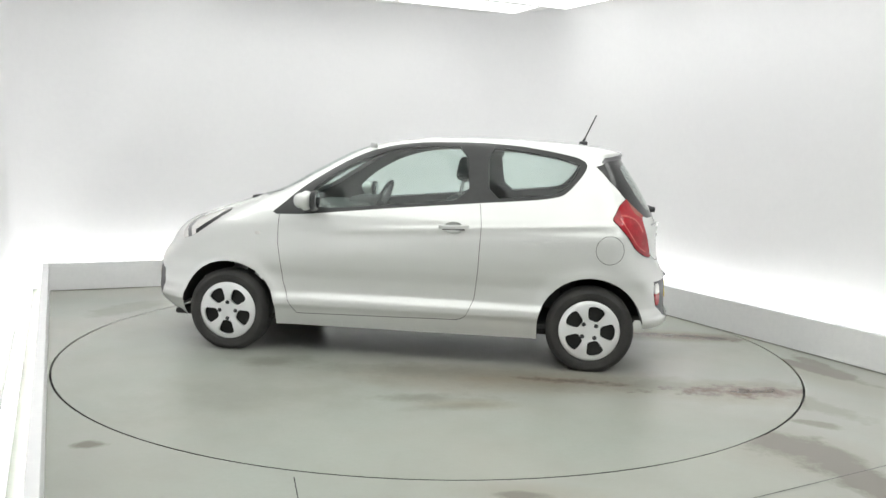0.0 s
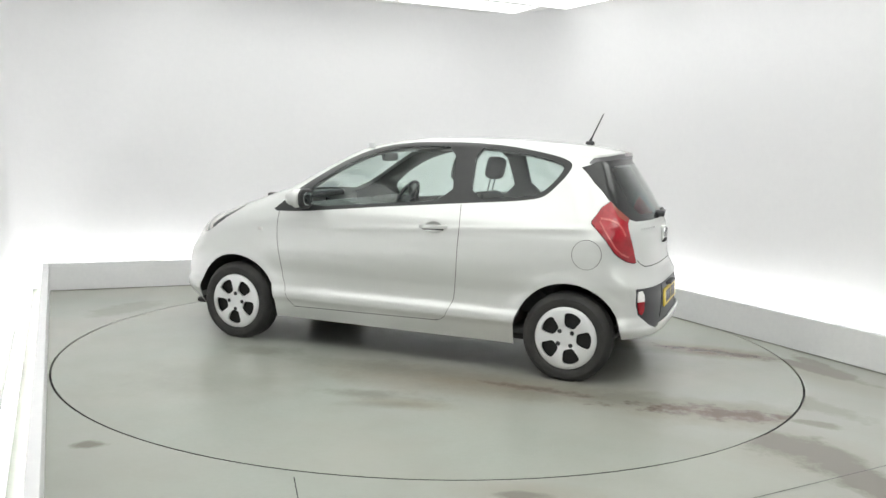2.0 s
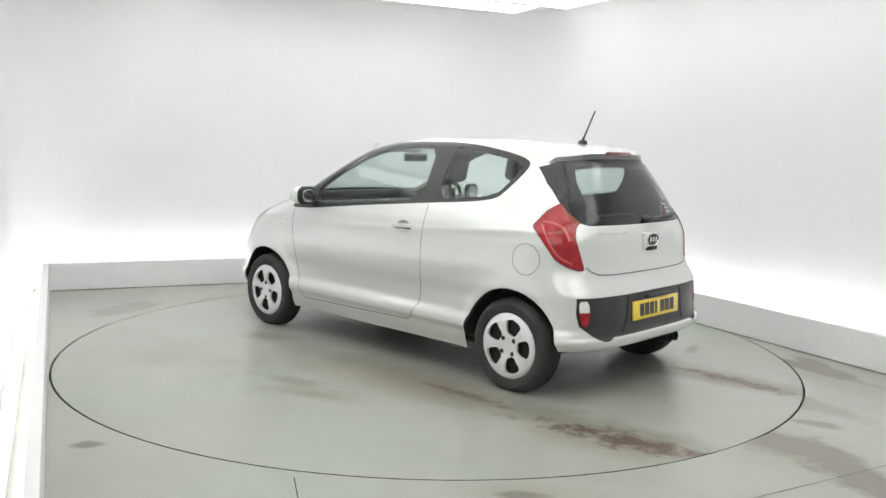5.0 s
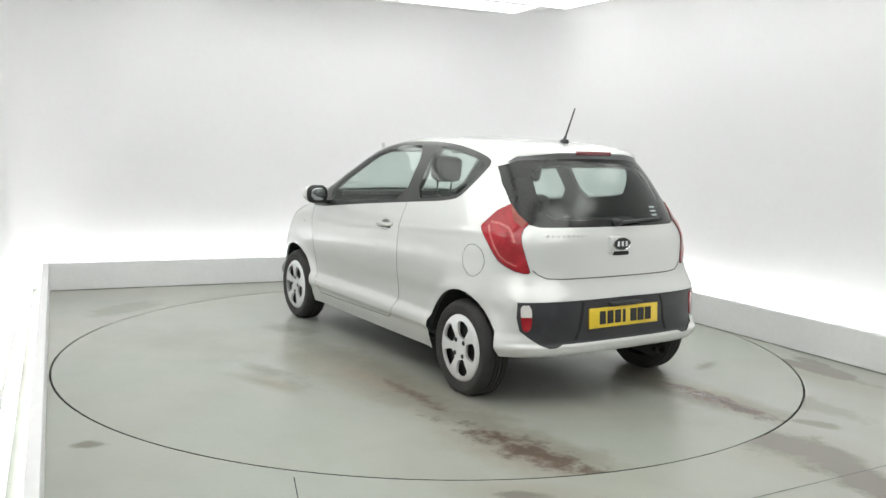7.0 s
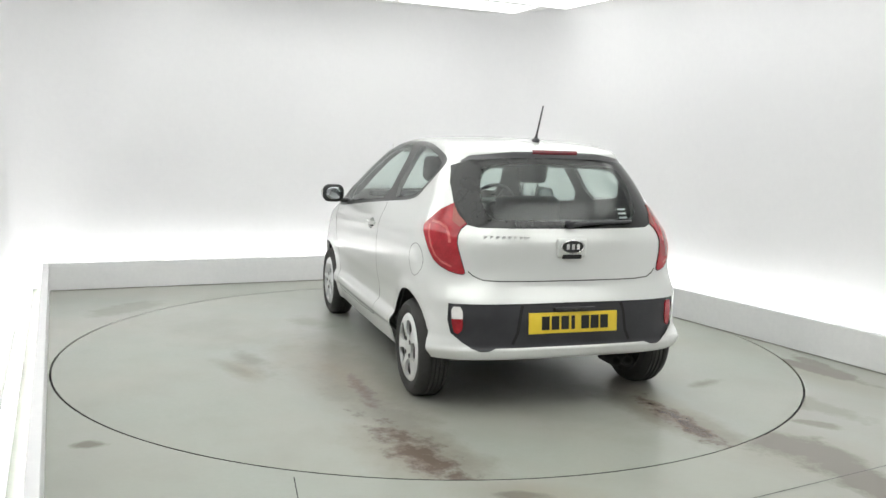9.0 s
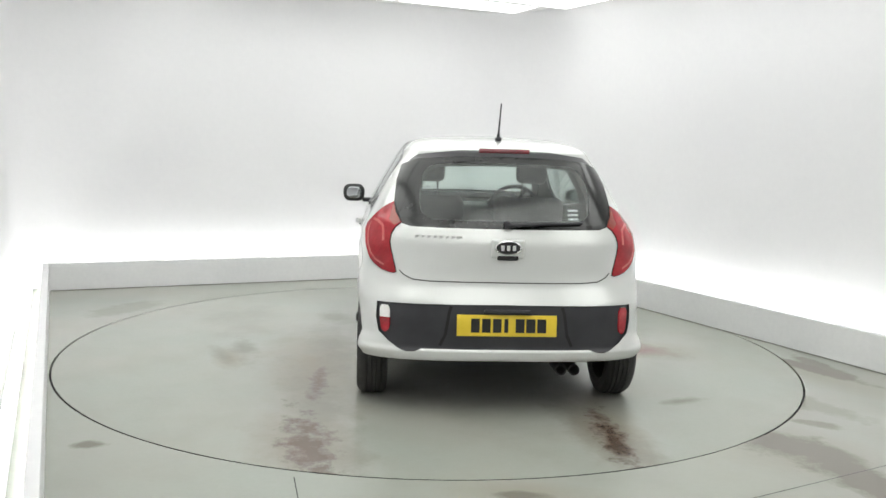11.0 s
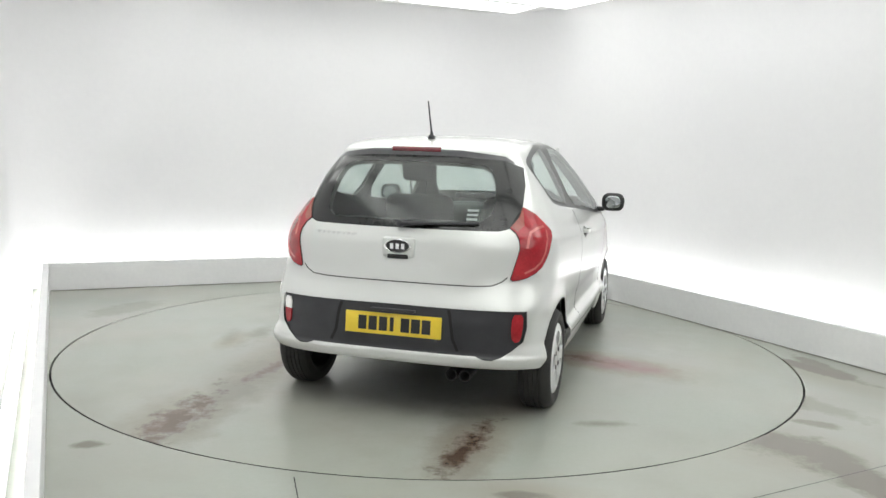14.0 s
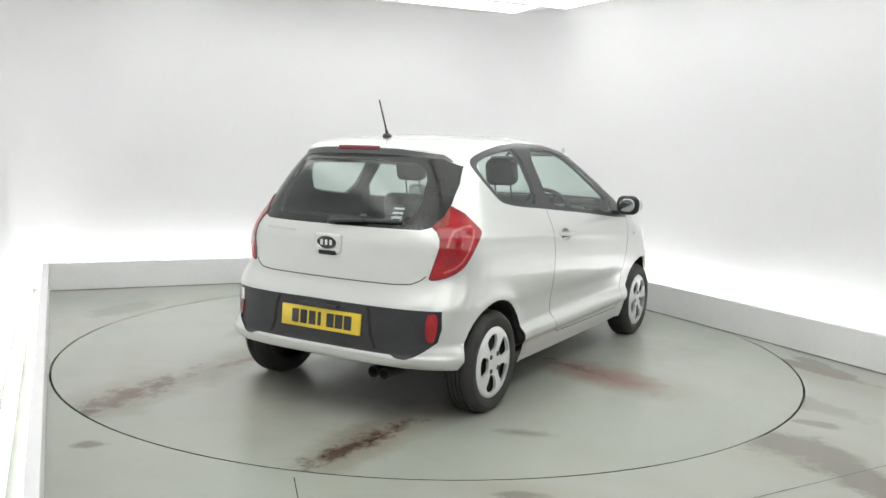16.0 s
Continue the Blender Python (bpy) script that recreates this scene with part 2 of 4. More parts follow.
def booth():
    names = ("kerb_left", "kerb_back", "kerb_right")
    ci, co = corners(0.0), corners(0.05)
    for i, n in enumerate(names):
        ob = extrude_path(n, [ci[i], ci[i + 1]], [co[i], co[i + 1]], -0.02, KERB_H, KERB)
        bv = ob.modifiers.new("bevel", "BEVEL")
        bv.width, bv.segments = 0.004, 2
        tagged(ob, "low white painted kerb hiding a strip light", "kerb", kind="structure")
    # thin dark line along the foot of the kerbs
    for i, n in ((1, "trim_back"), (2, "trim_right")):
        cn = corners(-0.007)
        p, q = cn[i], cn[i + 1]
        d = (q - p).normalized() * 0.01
        tagged(extrude_path(n, [p + d, q - d], [ci[i] + d, ci[i + 1] - d], 0.0005, 0.006, FOOT), "thin dark line along the kerb's foot", "trim", kind="structure")
    # walls with rounded corners behind the light trough
    wi = rounded(list(corners(TROUGH)), 0.7, 14)
    wo = rounded(list(corners(TROUGH + 0.12)), 0.7, 14)
    tagged(extrude_path("wall_booth", wi, wo, -0.05, CEIL_Z + 0.02, WALL), "smooth white booth wall with rounded corners", "wall", kind="structure")
    lf, _, _, rf = corners(TROUGH + 0.12)
    tagged(extrude_path("wall_front", [lf, rf], [lf - AY * 0.12, rf - AY * 0.12], -0.05, CEIL_Z + 0.02, WALL), "plain white wall closing the booth", "wall", kind="structure")
    # cove between wall and ceiling
    bm = bmesh.new()
    prof = [(0.3 * (1 - math.cos(a)), -0.6 * (1 - math.sin(a))) for a in (math.pi / 2 * k / 20 for k in range(21))]
    rings = []
    for inset, dz in prof:
        rings.append([bm.verts.new((p.x, p.y, CEIL_Z + dz - 0.004)) for p in rounded(list(corners(TROUGH - 0.001 - inset)), 0.7, 14)])
    for A, B in zip(rings, rings[1:]):
        for j in range(len(A) - 1):
            bm.faces.new((A[j], A[j + 1], B[j + 1], B[j]))
    tagged(finish("trim_cove", bm, WALL, angle=0), "white curved cove under the ceiling", "cove", kind="structure")
    # ceiling
    bm = bmesh.new()
    c = corners(TROUGH + 0.12)
    lo = [bm.verts.new((p.x, p.y, CEIL_Z)) for p in c]
    hi = [bm.verts.new((p.x, p.y, CEIL_Z + 0.1)) for p in c]
    bm.faces.new(lo)
    bm.faces.new(list(reversed(hi)))
    for i in range(4):
        bm.faces.new((lo[i], hi[i], hi[(i + 1) % 4], lo[(i + 1) % 4]))
    bmesh.ops.recalc_face_normals(bm, faces=bm.faces)
    tagged(finish("ceiling", bm, CEIL, smooth=False), "white painted booth ceiling", "ceiling", kind="structure")
    # floor with a round opening for the disc
    bm = bmesh.new()
    n = 128
    ring = [bm.verts.new(((DISC_R + 0.012) * math.cos(2 * math.pi * i / n), (DISC_R + 0.012) * math.sin(2 * math.pi * i / n), 0)) for i in range(n)]
    low = [bm.verts.new((v.co.x, v.co.y, -0.03)) for v in ring]
    big = [bm.verts.new((v.co.x * 1.6, v.co.y * 1.6, 0)) for v in ring]
    far = [bm.verts.new((v.co.x * 4.5, v.co.y * 4.5, 0)) for v in ring]
    for i in range(n):
        j = (i + 1) % n
        bm.faces.new((ring[i], big[i], big[j], ring[j]))
        bm.faces.new((big[i], far[i], far[j], big[j]))
        bm.faces.new((low[i], ring[i], ring[j], low[j]))
    tagged(finish("floor", bm, FLOOR, smooth=False), "worn pale grey painted booth floor with brown patches", "floor", kind="structure")
    bm = bmesh.new()
    bmesh.ops.create_circle(bm, cap_ends=True, segments=96, radius=DISC_R + 0.1)
    bmesh.ops.translate(bm, verts=bm.verts, vec=(0, 0, -0.03))
    tagged(finish("turntable_pit", bm, GAP, smooth=False), "dark pit under the turntable", "pit", kind="structure")
    # hard grime that fills a stretch of the gap
    bm = bmesh.new()
    prev = None
    for i in range(25):
        a = radians(-64.5 + 18.5 * i / 24)
        r = DISC_R + 0.002 + 0.006 * max(0.0, abs(i - 12) / 12 - 0.7)
        q = [bm.verts.new((k * math.cos(a), k * math.sin(a), h)) for k, h in ((r, -0.03), (r, -0.003), (DISC_R + 0.0125, -0.001), (DISC_R + 0.0125, -0.03))]
        if prev:
            for k in range(3):
                bm.faces.new((prev[k], q[k], q[k + 1], prev[k + 1]))
        prev = q
    bmesh.ops.recalc_face_normals(bm, faces=bm.faces)
    tagged(finish("floor_filler", bm, FLOOR), "hardened grey grime filling the gap round the disc", "filler", kind="structure")
    # narrow joints in the fixed floor
    for k, (a, b) in enumerate((((-0.555, -2.445), (-0.30, -3.5)), ((1.02, -2.72), (2.9, -1.72)))):
        a, b = Vector((*a, 0)), Vector((*b, 0))
        d = (b - a).normalized()
        s = Vector((-d.y, d.x, 0)) * 0.0022
        bm = bmesh.new()
        bm.faces.new([bm.verts.new(q + Vector((0, 0, 0.0015))) for q in (a - s, b - s, b + s, a + s)])
        tagged(finish("floor_joint", bm, GAP, smooth=False), "narrow dark joint in the painted floor", "joint", kind="structure")


def strip_lights():
    mid = corners(0.17)
    for i in range(3):
        a, b = mid[i], mid[i + 1]
        d = (b - a).normalized()
        a, b = a + d * 0.15, b - d * 0.15
        if i == 0:
            a = a + d * 0.4
        n = max(1, int((b - a).length / 1.55))
        for k in range(n):
            p, q = a.lerp(b, k / n) + d * 0.02, a.lerp(b, (k + 1) / n) - d * 0.02
            p, q = p + Vector((0, 0, 0.07)), q + Vector((0, 0, 0.07))
            base = new("strip_light")
            base.location = (p + q) / 2 - Vector((0, 0, 0.07))
            off = -base.location
            bm = bmesh.new()
            rod(bm, p + off, q + off, 0.019, segs=12)
            part("tube", bm, STRIP, base, "glowing white tube")
            bm = bmesh.new()
            turn = Matrix.Translation((p + q) / 2 + off) @ d.to_track_quat("X", "Z").to_matrix().to_4x4()
            box(bm, (-(q - p).length / 2, -0.035, -0.07), ((q - p).length / 2, 0.035, -0.032), 0.004, turn)
            part("batten", bm, KERB, base, "white steel batten")
            tagged(base, "glowing strip light in the trough behind the kerb", "strip light", "strip lights behind the kerbs")


def light_panel(p, q, half, mat=None):
    """One glowing panel under the ceiling, from p to q, half its width to each side."""
    d = (q - p).normalized()
    base = new("ceiling_light")
    base.matrix_basis = Matrix.Translation((p + q) / 2 + Vector((0, 0, CEIL_Z))) @ Matrix.Rotation(math.atan2(d.y, d.x), 4, "Z")
    l = (q - p).length / 2
    bm = bmesh.new()
    box(bm, (-l + 0.012, -half + 0.012, -0.022), (l - 0.012, half - 0.012, -0.006), 0.003)
    part("diffuser", bm, mat or DIFFUSER, base, "glowing white diffuser")
    bm = bmesh.new()
    for lo, hi in (((-l, -half, -0.018), (-l + 0.011, half, 0)), ((l - 0.011, -half, -0.018), (l, half, 0)), ((-l + 0.011, -half, -0.018), (l - 0.011, -half + 0.011, 0)), ((-l + 0.011, half - 0.011, -0.018), (l - 0.011, half, 0))):
        box(bm, lo, hi)
    part("frame", bm, CEIL, base, "thin white frame", smooth=False)
    tagged(base, "large softly glowing light panel under the white ceiling" if mat else "long glowing light panel along the edge of the white ceiling", "ceiling light", "ceiling light panels")


def ceiling_lights():
    """Dim panels over the disc, a brighter ring along the edge, open at the back corners, and two over the way in."""
    for a in (-1.98, -0.61, 0.76):
        light_panel(room(a, 2.48), room(a + 1.33, 2.48), 0.25)
    for b in (-1.95, -0.62, 0.71):
        light_panel(room(-2.37, b), room(-2.37, b + 1.29), 0.25)
    for k in (-1.95, -0.60, 0.75):
        light_panel(RIGHT_N * 2.25 + RIGHT_D * k, RIGHT_N * 2.25 + RIGHT_D * (k + 1.31), 0.25)
    for a in (-1.46, 0.02):
        light_panel(room(a, -2.95), room(a + 1.44, -2.95), 0.35)
    light_panel(room(-2.33, -2.12), room(-1.62, -2.83), 0.25)
    light_panel(room(1.62, -2.83), room(2.20, -2.25), 0.25)
    for a in (-1.35, 0.0, 1.3):
        for b in (-2.45, -0.1):
            light_panel(room(a, b), room(a, b + 2.25), 0.62, MEMBRANE)
    for a in (-1.3, 1.2):
        light_panel(room(a, -6.0), room(a, -3.5), 0.9, MEMBRANE)


def turntable():
    bm = bmesh.new()
    n = 128
    prof = [(0.4, 0.0), (DISC_R - 0.0015, 0.0), (DISC_R, -0.0015), (DISC_R, -0.03)]
    spin_profile(bm, prof, n, "Z")
    bmesh.ops.holes_fill(bm, edges=[e for e in bm.edges if len(e.link_faces) == 1 and all(v.co.z > -0.01 for v in e.verts)], sides=0)
    m = floor_material("worn_turntable_paint", DISC_SPOTS, DISC_RUST, DISC_GRIME, red=DISC_RED)
    for f in bm.faces:
        f.material_index = 1 if f.calc_center_median().z < -0.008 else 0
    ob = finish("turntable", bm, [m, GAP], angle=0.3)
    return tagged(ob, "large round turntable disc in worn pale grey floor paint", "turntable", kind="structure")




# ---- the car ----
AXLE = 1.1925
HUB_Z = 0.265
NOSE = [(0.19, 1.74), (0.25, 1.82), (0.32, 1.885), (0.45, 1.895), (0.577, 1.865), (0.666, 1.805), (0.774, 1.735), (0.84, 1.65), (0.90, 1.50), (0.972, 1.29), (1.036, 1.10), (1.074, 0.98), (1.182, 0.785), (1.30, 0.575), (1.365, 0.44), (1.42, 0.2), (1.45, -0.05), (1.464, -0.30), (1.468, -0.45)]
TAIL = [(0.19, -1.57), (0.24, -1.63), (0.28, -1.682), (0.31, -1.712), (0.345, -1.714), (0.365, -1.700), (0.50, -1.70), (0.58, -1.688), (0.63, -1.665), (0.68, -1.645), (0.76, -1.635), (0.88, -1.63), (0.96, -1.605), (1.03, -1.57), (1.10, -1.53), (1.20, -1.467), (1.30, -1.40), (1.335, -1.375), (1.35, -1.376), (1.37, -1.380), (1.385, -1.366), (1.405, -1.30), (1.425, -1.19), (1.445, -0.98), (1.458, -0.74), (1.468, -0.5)]
HALF = [(0.19, 0.735), (0.25, 0.757), (0.30, 0.770), (0.335, 0.789), (0.36, 0.789), (0.42, 0.763), (0.50, 0.764), (0.60, 0.781), (0.70, 0.790), (0.80, 0.792), (0.855, 0.789), (0.885, 0.782), (0.93, 0.769), (0.97, 0.750), (1.05, 0.708), (1.2, 0.630), (1.3, 0.572), (1.36, 0.537), (1.40, 0.506), (1.425, 0.465), (1.445, 0.39), (1.458, 0.27), (1.465, 0.15), (1.468, 0.02)]
NOSE_L = [(0.19, 0.6), (0.6, 0.7), (0.9, 0.8), (1.0, 0.6), (1.08, 0.38), (1.3, 0.36), (1.4, 0.4), (1.468, 0.15)]
TAIL_L = [(0.19, 0.36), (0.55, 0.37), (1.0, 0.42), (1.3, 0.40), (1.40, 0.45), (1.45, 0.4), (1.468, 0.05)]
TAIL_P = [(0.19, 3.5), (0.58, 3.3), (0.75, 2.6), (1.0, 2.6), (1.3, 2.9), (1.4, 2.9), (1.468, 2.0)]


def skin_point(z, kind, t):
    """A point of the body's left half: kind 0 round the tail, 1 along the side, 2 round the nose."""
    xf, xr, w = interp(NOSE, z), interp(TAIL, z), interp(HALF, z)
    lf, lr, pr = interp(NOSE_L, z), interp(TAIL_L, z), interp(TAIL_P, z)
    if kind == 0:
        a = t * math.pi / 2
        c, s = max(math.cos(a), 0.0), max(math.sin(a), 0.0)
        x, y = xr + lr * (1 - c ** (2 / pr)), w * s ** (2 / pr)
    elif kind == 2:
        a = (1 - t) * math.pi / 2
        c, s = max(math.cos(a), 0.0), max(math.sin(a), 0.0)
        x, y = xf - lf * (1 - c ** (2 / 2.75)), w * s ** (2 / 2.75)
    else:
        x, y = (xr + lr) * (1 - t) + (xf - lf) * t, w
    y *= 1 - 0.03 * ((x + 0.15) / 1.6) ** 2
    if z < 0.72 and y > 0.3:
        for ax in (AXLE, -AXLE):
            r = math.hypot(x - ax, z - HUB_Z)
            y += 0.014 * math.exp(-((r - 0.335) / 0.05) ** 2)
    # hollow along the foot of the door
    if 0.36 < z < 0.66 and -0.75 < x < 0.85 and y > 0.5:
        fade = min(1, (0.85 - x) / 0.35, (x + 0.75) / 0.4)
        y -= fade * 0.011 * math.exp(-((z - 0.425) / (0.03 if z < 0.425 else 0.085)) ** 2)
    # rising shoulder crease along the flank
    if 0.7 < z < 1.05 and -1.5 < x < 0.75 and y > 0.5:
        zc = 0.858 - 0.058 * x
        fade = min(1, (0.75 - x) / 0.5, (x + 1.5) / 0.3)
        d = z - zc
        y += fade * 0.0045 * (math.exp(-(d / 0.016) ** 2) - 0.7 * math.exp(-((d + 0.045) / 0.03) ** 2))
    return Vector((x, y, z))


def skin():
    zs = []
    z = 0.19
    while z < 1.459:
        zs.append(z)
        z += 0.009 if (0.27 < z < 0.45 or 0.80 < z < 1.05) else 0.017 if z < 1.33 else 0.008 if z < 1.43 else 0.004
    zs.append(1.462)
    cols = [(0, i / 26) for i in range(26)] + [(1, i / 72) for i in range(72)] + [(2, i / 24) for i in range(25)]
    bm = bmesh.new()
    rows = [[bm.verts.new(skin_point(z, k, t)) for k, t in cols] for z in zs]
    for A, B in zip(rows, rows[1:]):
        for j in range(len(cols) - 1):
            bm.faces.new((A[j], A[j + 1], B[j + 1], B[j]))
    top = bm.verts.new((-0.45, 0, 1.4675))
    for j in range(len(cols) - 1):
        bm.faces.new((rows[-1][j], rows[-1][j + 1], top))
    bmesh.ops.remove_doubles(bm, verts=bm.verts, dist=1e-5)
    for v in bm.verts:
        if v.co.y < 1e-4:
            v.co.y = 0
    bmesh.ops.recalc_face_normals(bm, faces=bm.faces)
    bm.normal_update()
    if sum(f.normal.y * f.calc_area() for f in bm.faces) < 0:
        bmesh.ops.reverse_faces(bm, faces=bm.faces)
    bm.normal_update()
    return bm


UX, UY, UD, UZ = Vector((1, 0, 0)), Vector((0, 1, 0)), Vector((1, 1, 0)), Vector((0, 0, 1))


def inside(poly, u, v):
    hit = False
    for (a, b), (c, d) in zip(poly, poly[1:] + poly[:1]):
        if (b > v) != (d > v) and u < (c - a) * (v - b) / (d - b) + a:
            hit = not hit
    return hit


def soften(poly, rounds=2):
    """Round a polygon's corners."""
    for _ in range(rounds):
        out = []
        for (a, b), (c, d) in zip(poly, poly[1:] + poly[:1]):
            out += [(a * 0.8 + c * 0.2, b * 0.8 + d * 0.2), (a * 0.2 + c * 0.8, b * 0.2 + d * 0.8)]
        poly = out
    return poly


def region(bm, poly, U, keep):
    """Cut the outline of a polygon, seen along an axis, into the skin and return the faces within."""
    for (a, b), (c, d) in zip(poly, poly[1:] + poly[:1]):
        n = U * (d - b) - UZ * (c - a)
        if n.length < 1e-6:
            continue
        lo_u, hi_u, lo_v, hi_v = min(a, c) - 1e-4, max(a, c) + 1e-4, min(b, d) - 1e-4, max(b, d) + 1e-4
        faces = []
        for f in bm.faces:
            us = [v.co.dot(U) for v in f.verts]
            vs = [v.co.z for v in f.verts]
            if max(us) >= lo_u and min(us) <= hi_u and max(vs) >= lo_v and min(vs) <= hi_v and keep(f.calc_center_median()):
                faces.append(f)
        geom = set(faces)
        for f in faces:
            geom.update(f.edges)
            geom.update(f.verts)
        bmesh.ops.bisect_plane(bm, geom=list(geom), dist=1e-6, plane_co=U * (a / U.length_squared) + UZ * b, plane_no=n)
    out = []
    for f in bm.faces:
        c = f.calc_center_median()
        if keep(c) and inside(poly, c.dot(U), c.z):
            out.append(f)
    return out


def take(bm, faces):
    """Move faces out of bm into a mesh of their own."""
    out = bmesh.new()
    seen = {}
    for f in faces:
        vs = []
        for v in f.verts:
            if v not in seen:
                seen[v] = out.verts.new(v.co)
            vs.append(seen[v])
        out.faces.new(vs)
    bmesh.ops.delete(bm, geom=faces, context="FACES")
    out.normal_update()
    return out


def mirrored(bm, both=False):
    out = bmesh.new()
    seen = {v: out.verts.new((v.co.x, -v.co.y, v.co.z)) for v in bm.verts}
    for f in bm.faces:
        out.faces.new([seen[v] for v in reversed(f.verts)])
    if both:
        seen = {v: out.verts.new(v.co) for v in bm.verts}
        for f in bm.faces:
            out.faces.new([seen[v] for v in f.verts])
        bmesh.ops.remove_doubles(out, verts=[v for v in out.verts if abs(v.co.y) < 1e-4], dist=2e-4)
    out.normal_update()
    return out


class Surface:
    """The uncut skin, to read places and normals from."""

    def __init__(self, bm):
        self.bm = bm.copy()
        bmesh.ops.triangulate(self.bm, faces=self.bm.faces)
        self.bm.normal_update()
        self.bm.faces.ensure_lookup_table()
        self.tree = BVHTree.FromBMesh(self.bm)
        self.vn = {}
        for v in self.bm.verts:
            n = v.normal.copy()
            if abs(v.co.y) < 1e-4:
                n.y = 0
                n.normalize()
            self.vn[v.index] = n

    def normal(self, co):
        s = -1 if co.y < 0 else 1
        p = Vector((co.x, abs(co.y), co.z))
        near, _, i, _ = self.tree.find_nearest(p)
        vs = self.bm.faces[i].verts
        ws = []
        for k in range(3):
            a, b = vs[(k + 1) % 3].co, vs[(k + 2) % 3].co
            ws.append((a - near).cross(b - near).length)
        n = sum((self.vn[v.index] * w for v, w in zip(vs, ws)), Vector())
        n = n.normalized() if n.length > 0 else vs[0].normal
        return Vector((n.x, n.y * s, n.z))

    def side(self, x, z, s=1):
        hit = self.tree.ray_cast(Vector((x, 2, z)), Vector((0, -1, 0)))[0]
        hit = hit if hit else Vector((x, 0.7, z))
        return Vector((hit.x, hit.y * s, hit.z))

    def rear(self, y, z):
        hit = self.tree.ray_cast(Vector((-3, max(abs(y), 1e-4), z)), Vector((1, 0, 0)))[0]
        hit = hit if hit else Vector((-1.6, abs(y), z))
        return Vector((hit.x, math.copysign(hit.y, y), hit.z))


def thicken(bm, depth, surf, lift=0.0):
    """Give a sheet of skin real depth: a front set out by lift, and walls going depth inwards."""
    faces = list(bm.faces)
    n = {v: surf.normal(v.co) for v in bm.verts}
    for v in bm.verts:
        v.co += n[v] * lift
    back = {v: bm.verts.new(v.co - n[v] * depth) for v in list(bm.verts)}
    rim = [(e, e.link_faces[0]) for e in bm.edges if len(e.link_faces) == 1]
    for f in faces:
        bm.faces.new([back[v] for v in reversed(f.verts)])
    for e, f in rim:
        for l in f.loops:
            if l.edge == e:
                a, b = l.vert, l.link_loop_next.vert
                bm.faces.new((b, a, back[a], back[b]))
    bm.normal_update()


def skin_part(name, bm, mat, parent, surf, label="", depth=0.0, lift=0.0):
    """A piece of the skin, shaded by the uncut surface."""
    bm.verts.index_update()
    normals = [surf.normal(v.co) for v in bm.verts]
    if depth:
        thicken(bm, depth, surf, lift)
        bm.verts.index_update()
        normals = None
    ob = finish(name, bm, mat, parent, label, True, 0.6 if depth else 0)
    if normals:
        ob.data.normals_split_custom_set_from_vertices(normals)
    return ob


def ribbon(points, normals, width, lift):
    """A thin flat strip along a line on the skin."""
    bm = bmesh.new()
    rows = []
    for i, (p, n) in enumerate(zip(points, normals)):
        d = (points[min(i + 1, len(points) - 1)] - points[max(i - 1, 0)]).normalized()
        s = d.cross(n).normalized() * width / 2
        rows.append([bm.verts.new(p - s - n * 0.002), bm.verts.new(p - s + n * lift), bm.verts.new(p + s + n * lift), bm.verts.new(p + s - n * 0.002)])
    for A, B in zip(rows, rows[1:]):
        for j in range(3):
            bm.faces.new((A[j], B[j], B[j + 1], A[j + 1]))
    bmesh.ops.recalc_face_normals(bm, faces=bm.faces)
    return bm


def dense(points, step=0.02, closed=False):
    pts = list(points) + ([points[0]] if closed else [])
    out = []
    for (a, b), (c, d) in zip(pts, pts[1:]):
        n = max(1, int(math.hypot(c - a, d - b) / step))
        out += [(a + (c - a) * i / n, b + (d - b) * i / n) for i in range(n)]
    return out + [pts[-1]]


WINDOW_TRIM = [(0.905, 0.922), (0.827, 0.992), (0.694, 1.117), (0.484, 1.259), (0.304, 1.346), (0.12, 1.398), (-0.105, 1.421), (-0.441, 1.424), (-0.70, 1.409), (-0.92, 1.377), (-1.065, 1.347), (-1.130, 1.318), (-1.140, 1.284), (-1.106, 1.22), (-1.022, 1.122), (-0.97, 1.093), (-0.83, 1.07), (-0.473, 1.04), (0.071, 0.991), (0.44, 0.953), (0.664, 0.93)]
DOOR_GLASS = [(0.615, 0.962), (0.655, 1.075), (0.48, 1.215), (0.30, 1.308), (0.11, 1.368), (-0.10, 1.393), (-0.36, 1.397), (-0.405, 1.058), (0.07, 1.014)]
QUARTER_GLASS = [(-0.50, 1.395), (-0.70, 1.382), (-0.92, 1.347), (-1.05, 1.315), (-1.098, 1.288), (-1.06, 1.215), (-0.99, 1.135), (-0.95, 1.115), (-0.83, 1.095), (-0.53, 1.067)]
DOOR = [(0.838, 0.905), (0.842, 0.735), (0.812, 0.474), (0.775, 0.36), (0.722, 0.275), (-0.355, 0.292), (-0.413, 0.325), (-0.457, 0.43), (-0.478, 0.613), (-0.492, 0.902), (-0.475, 1.033), (0.071, 0.989), (0.44, 0.951), (0.664, 0.928), (0.838, 0.926)]
REAR_GLASS = [(-0.05, 0.972), (0.502, 0.972), (0.5485, 0.985), (0.5817, 1.04), (0.5899, 1.1), (0.5796, 1.2), (0.5485, 1.29), (0.4657, 1.325), (0.25, 1.341), (-0.05, 1.345)]
REAR_CLEAR = [(-0.05, 1.008), (0.40, 1.012), (0.45, 1.05), (0.46, 1.12), (0.445, 1.22), (0.415, 1.275), (0.37, 1.298), (0.25, 1.308), (-0.05, 1.312)]
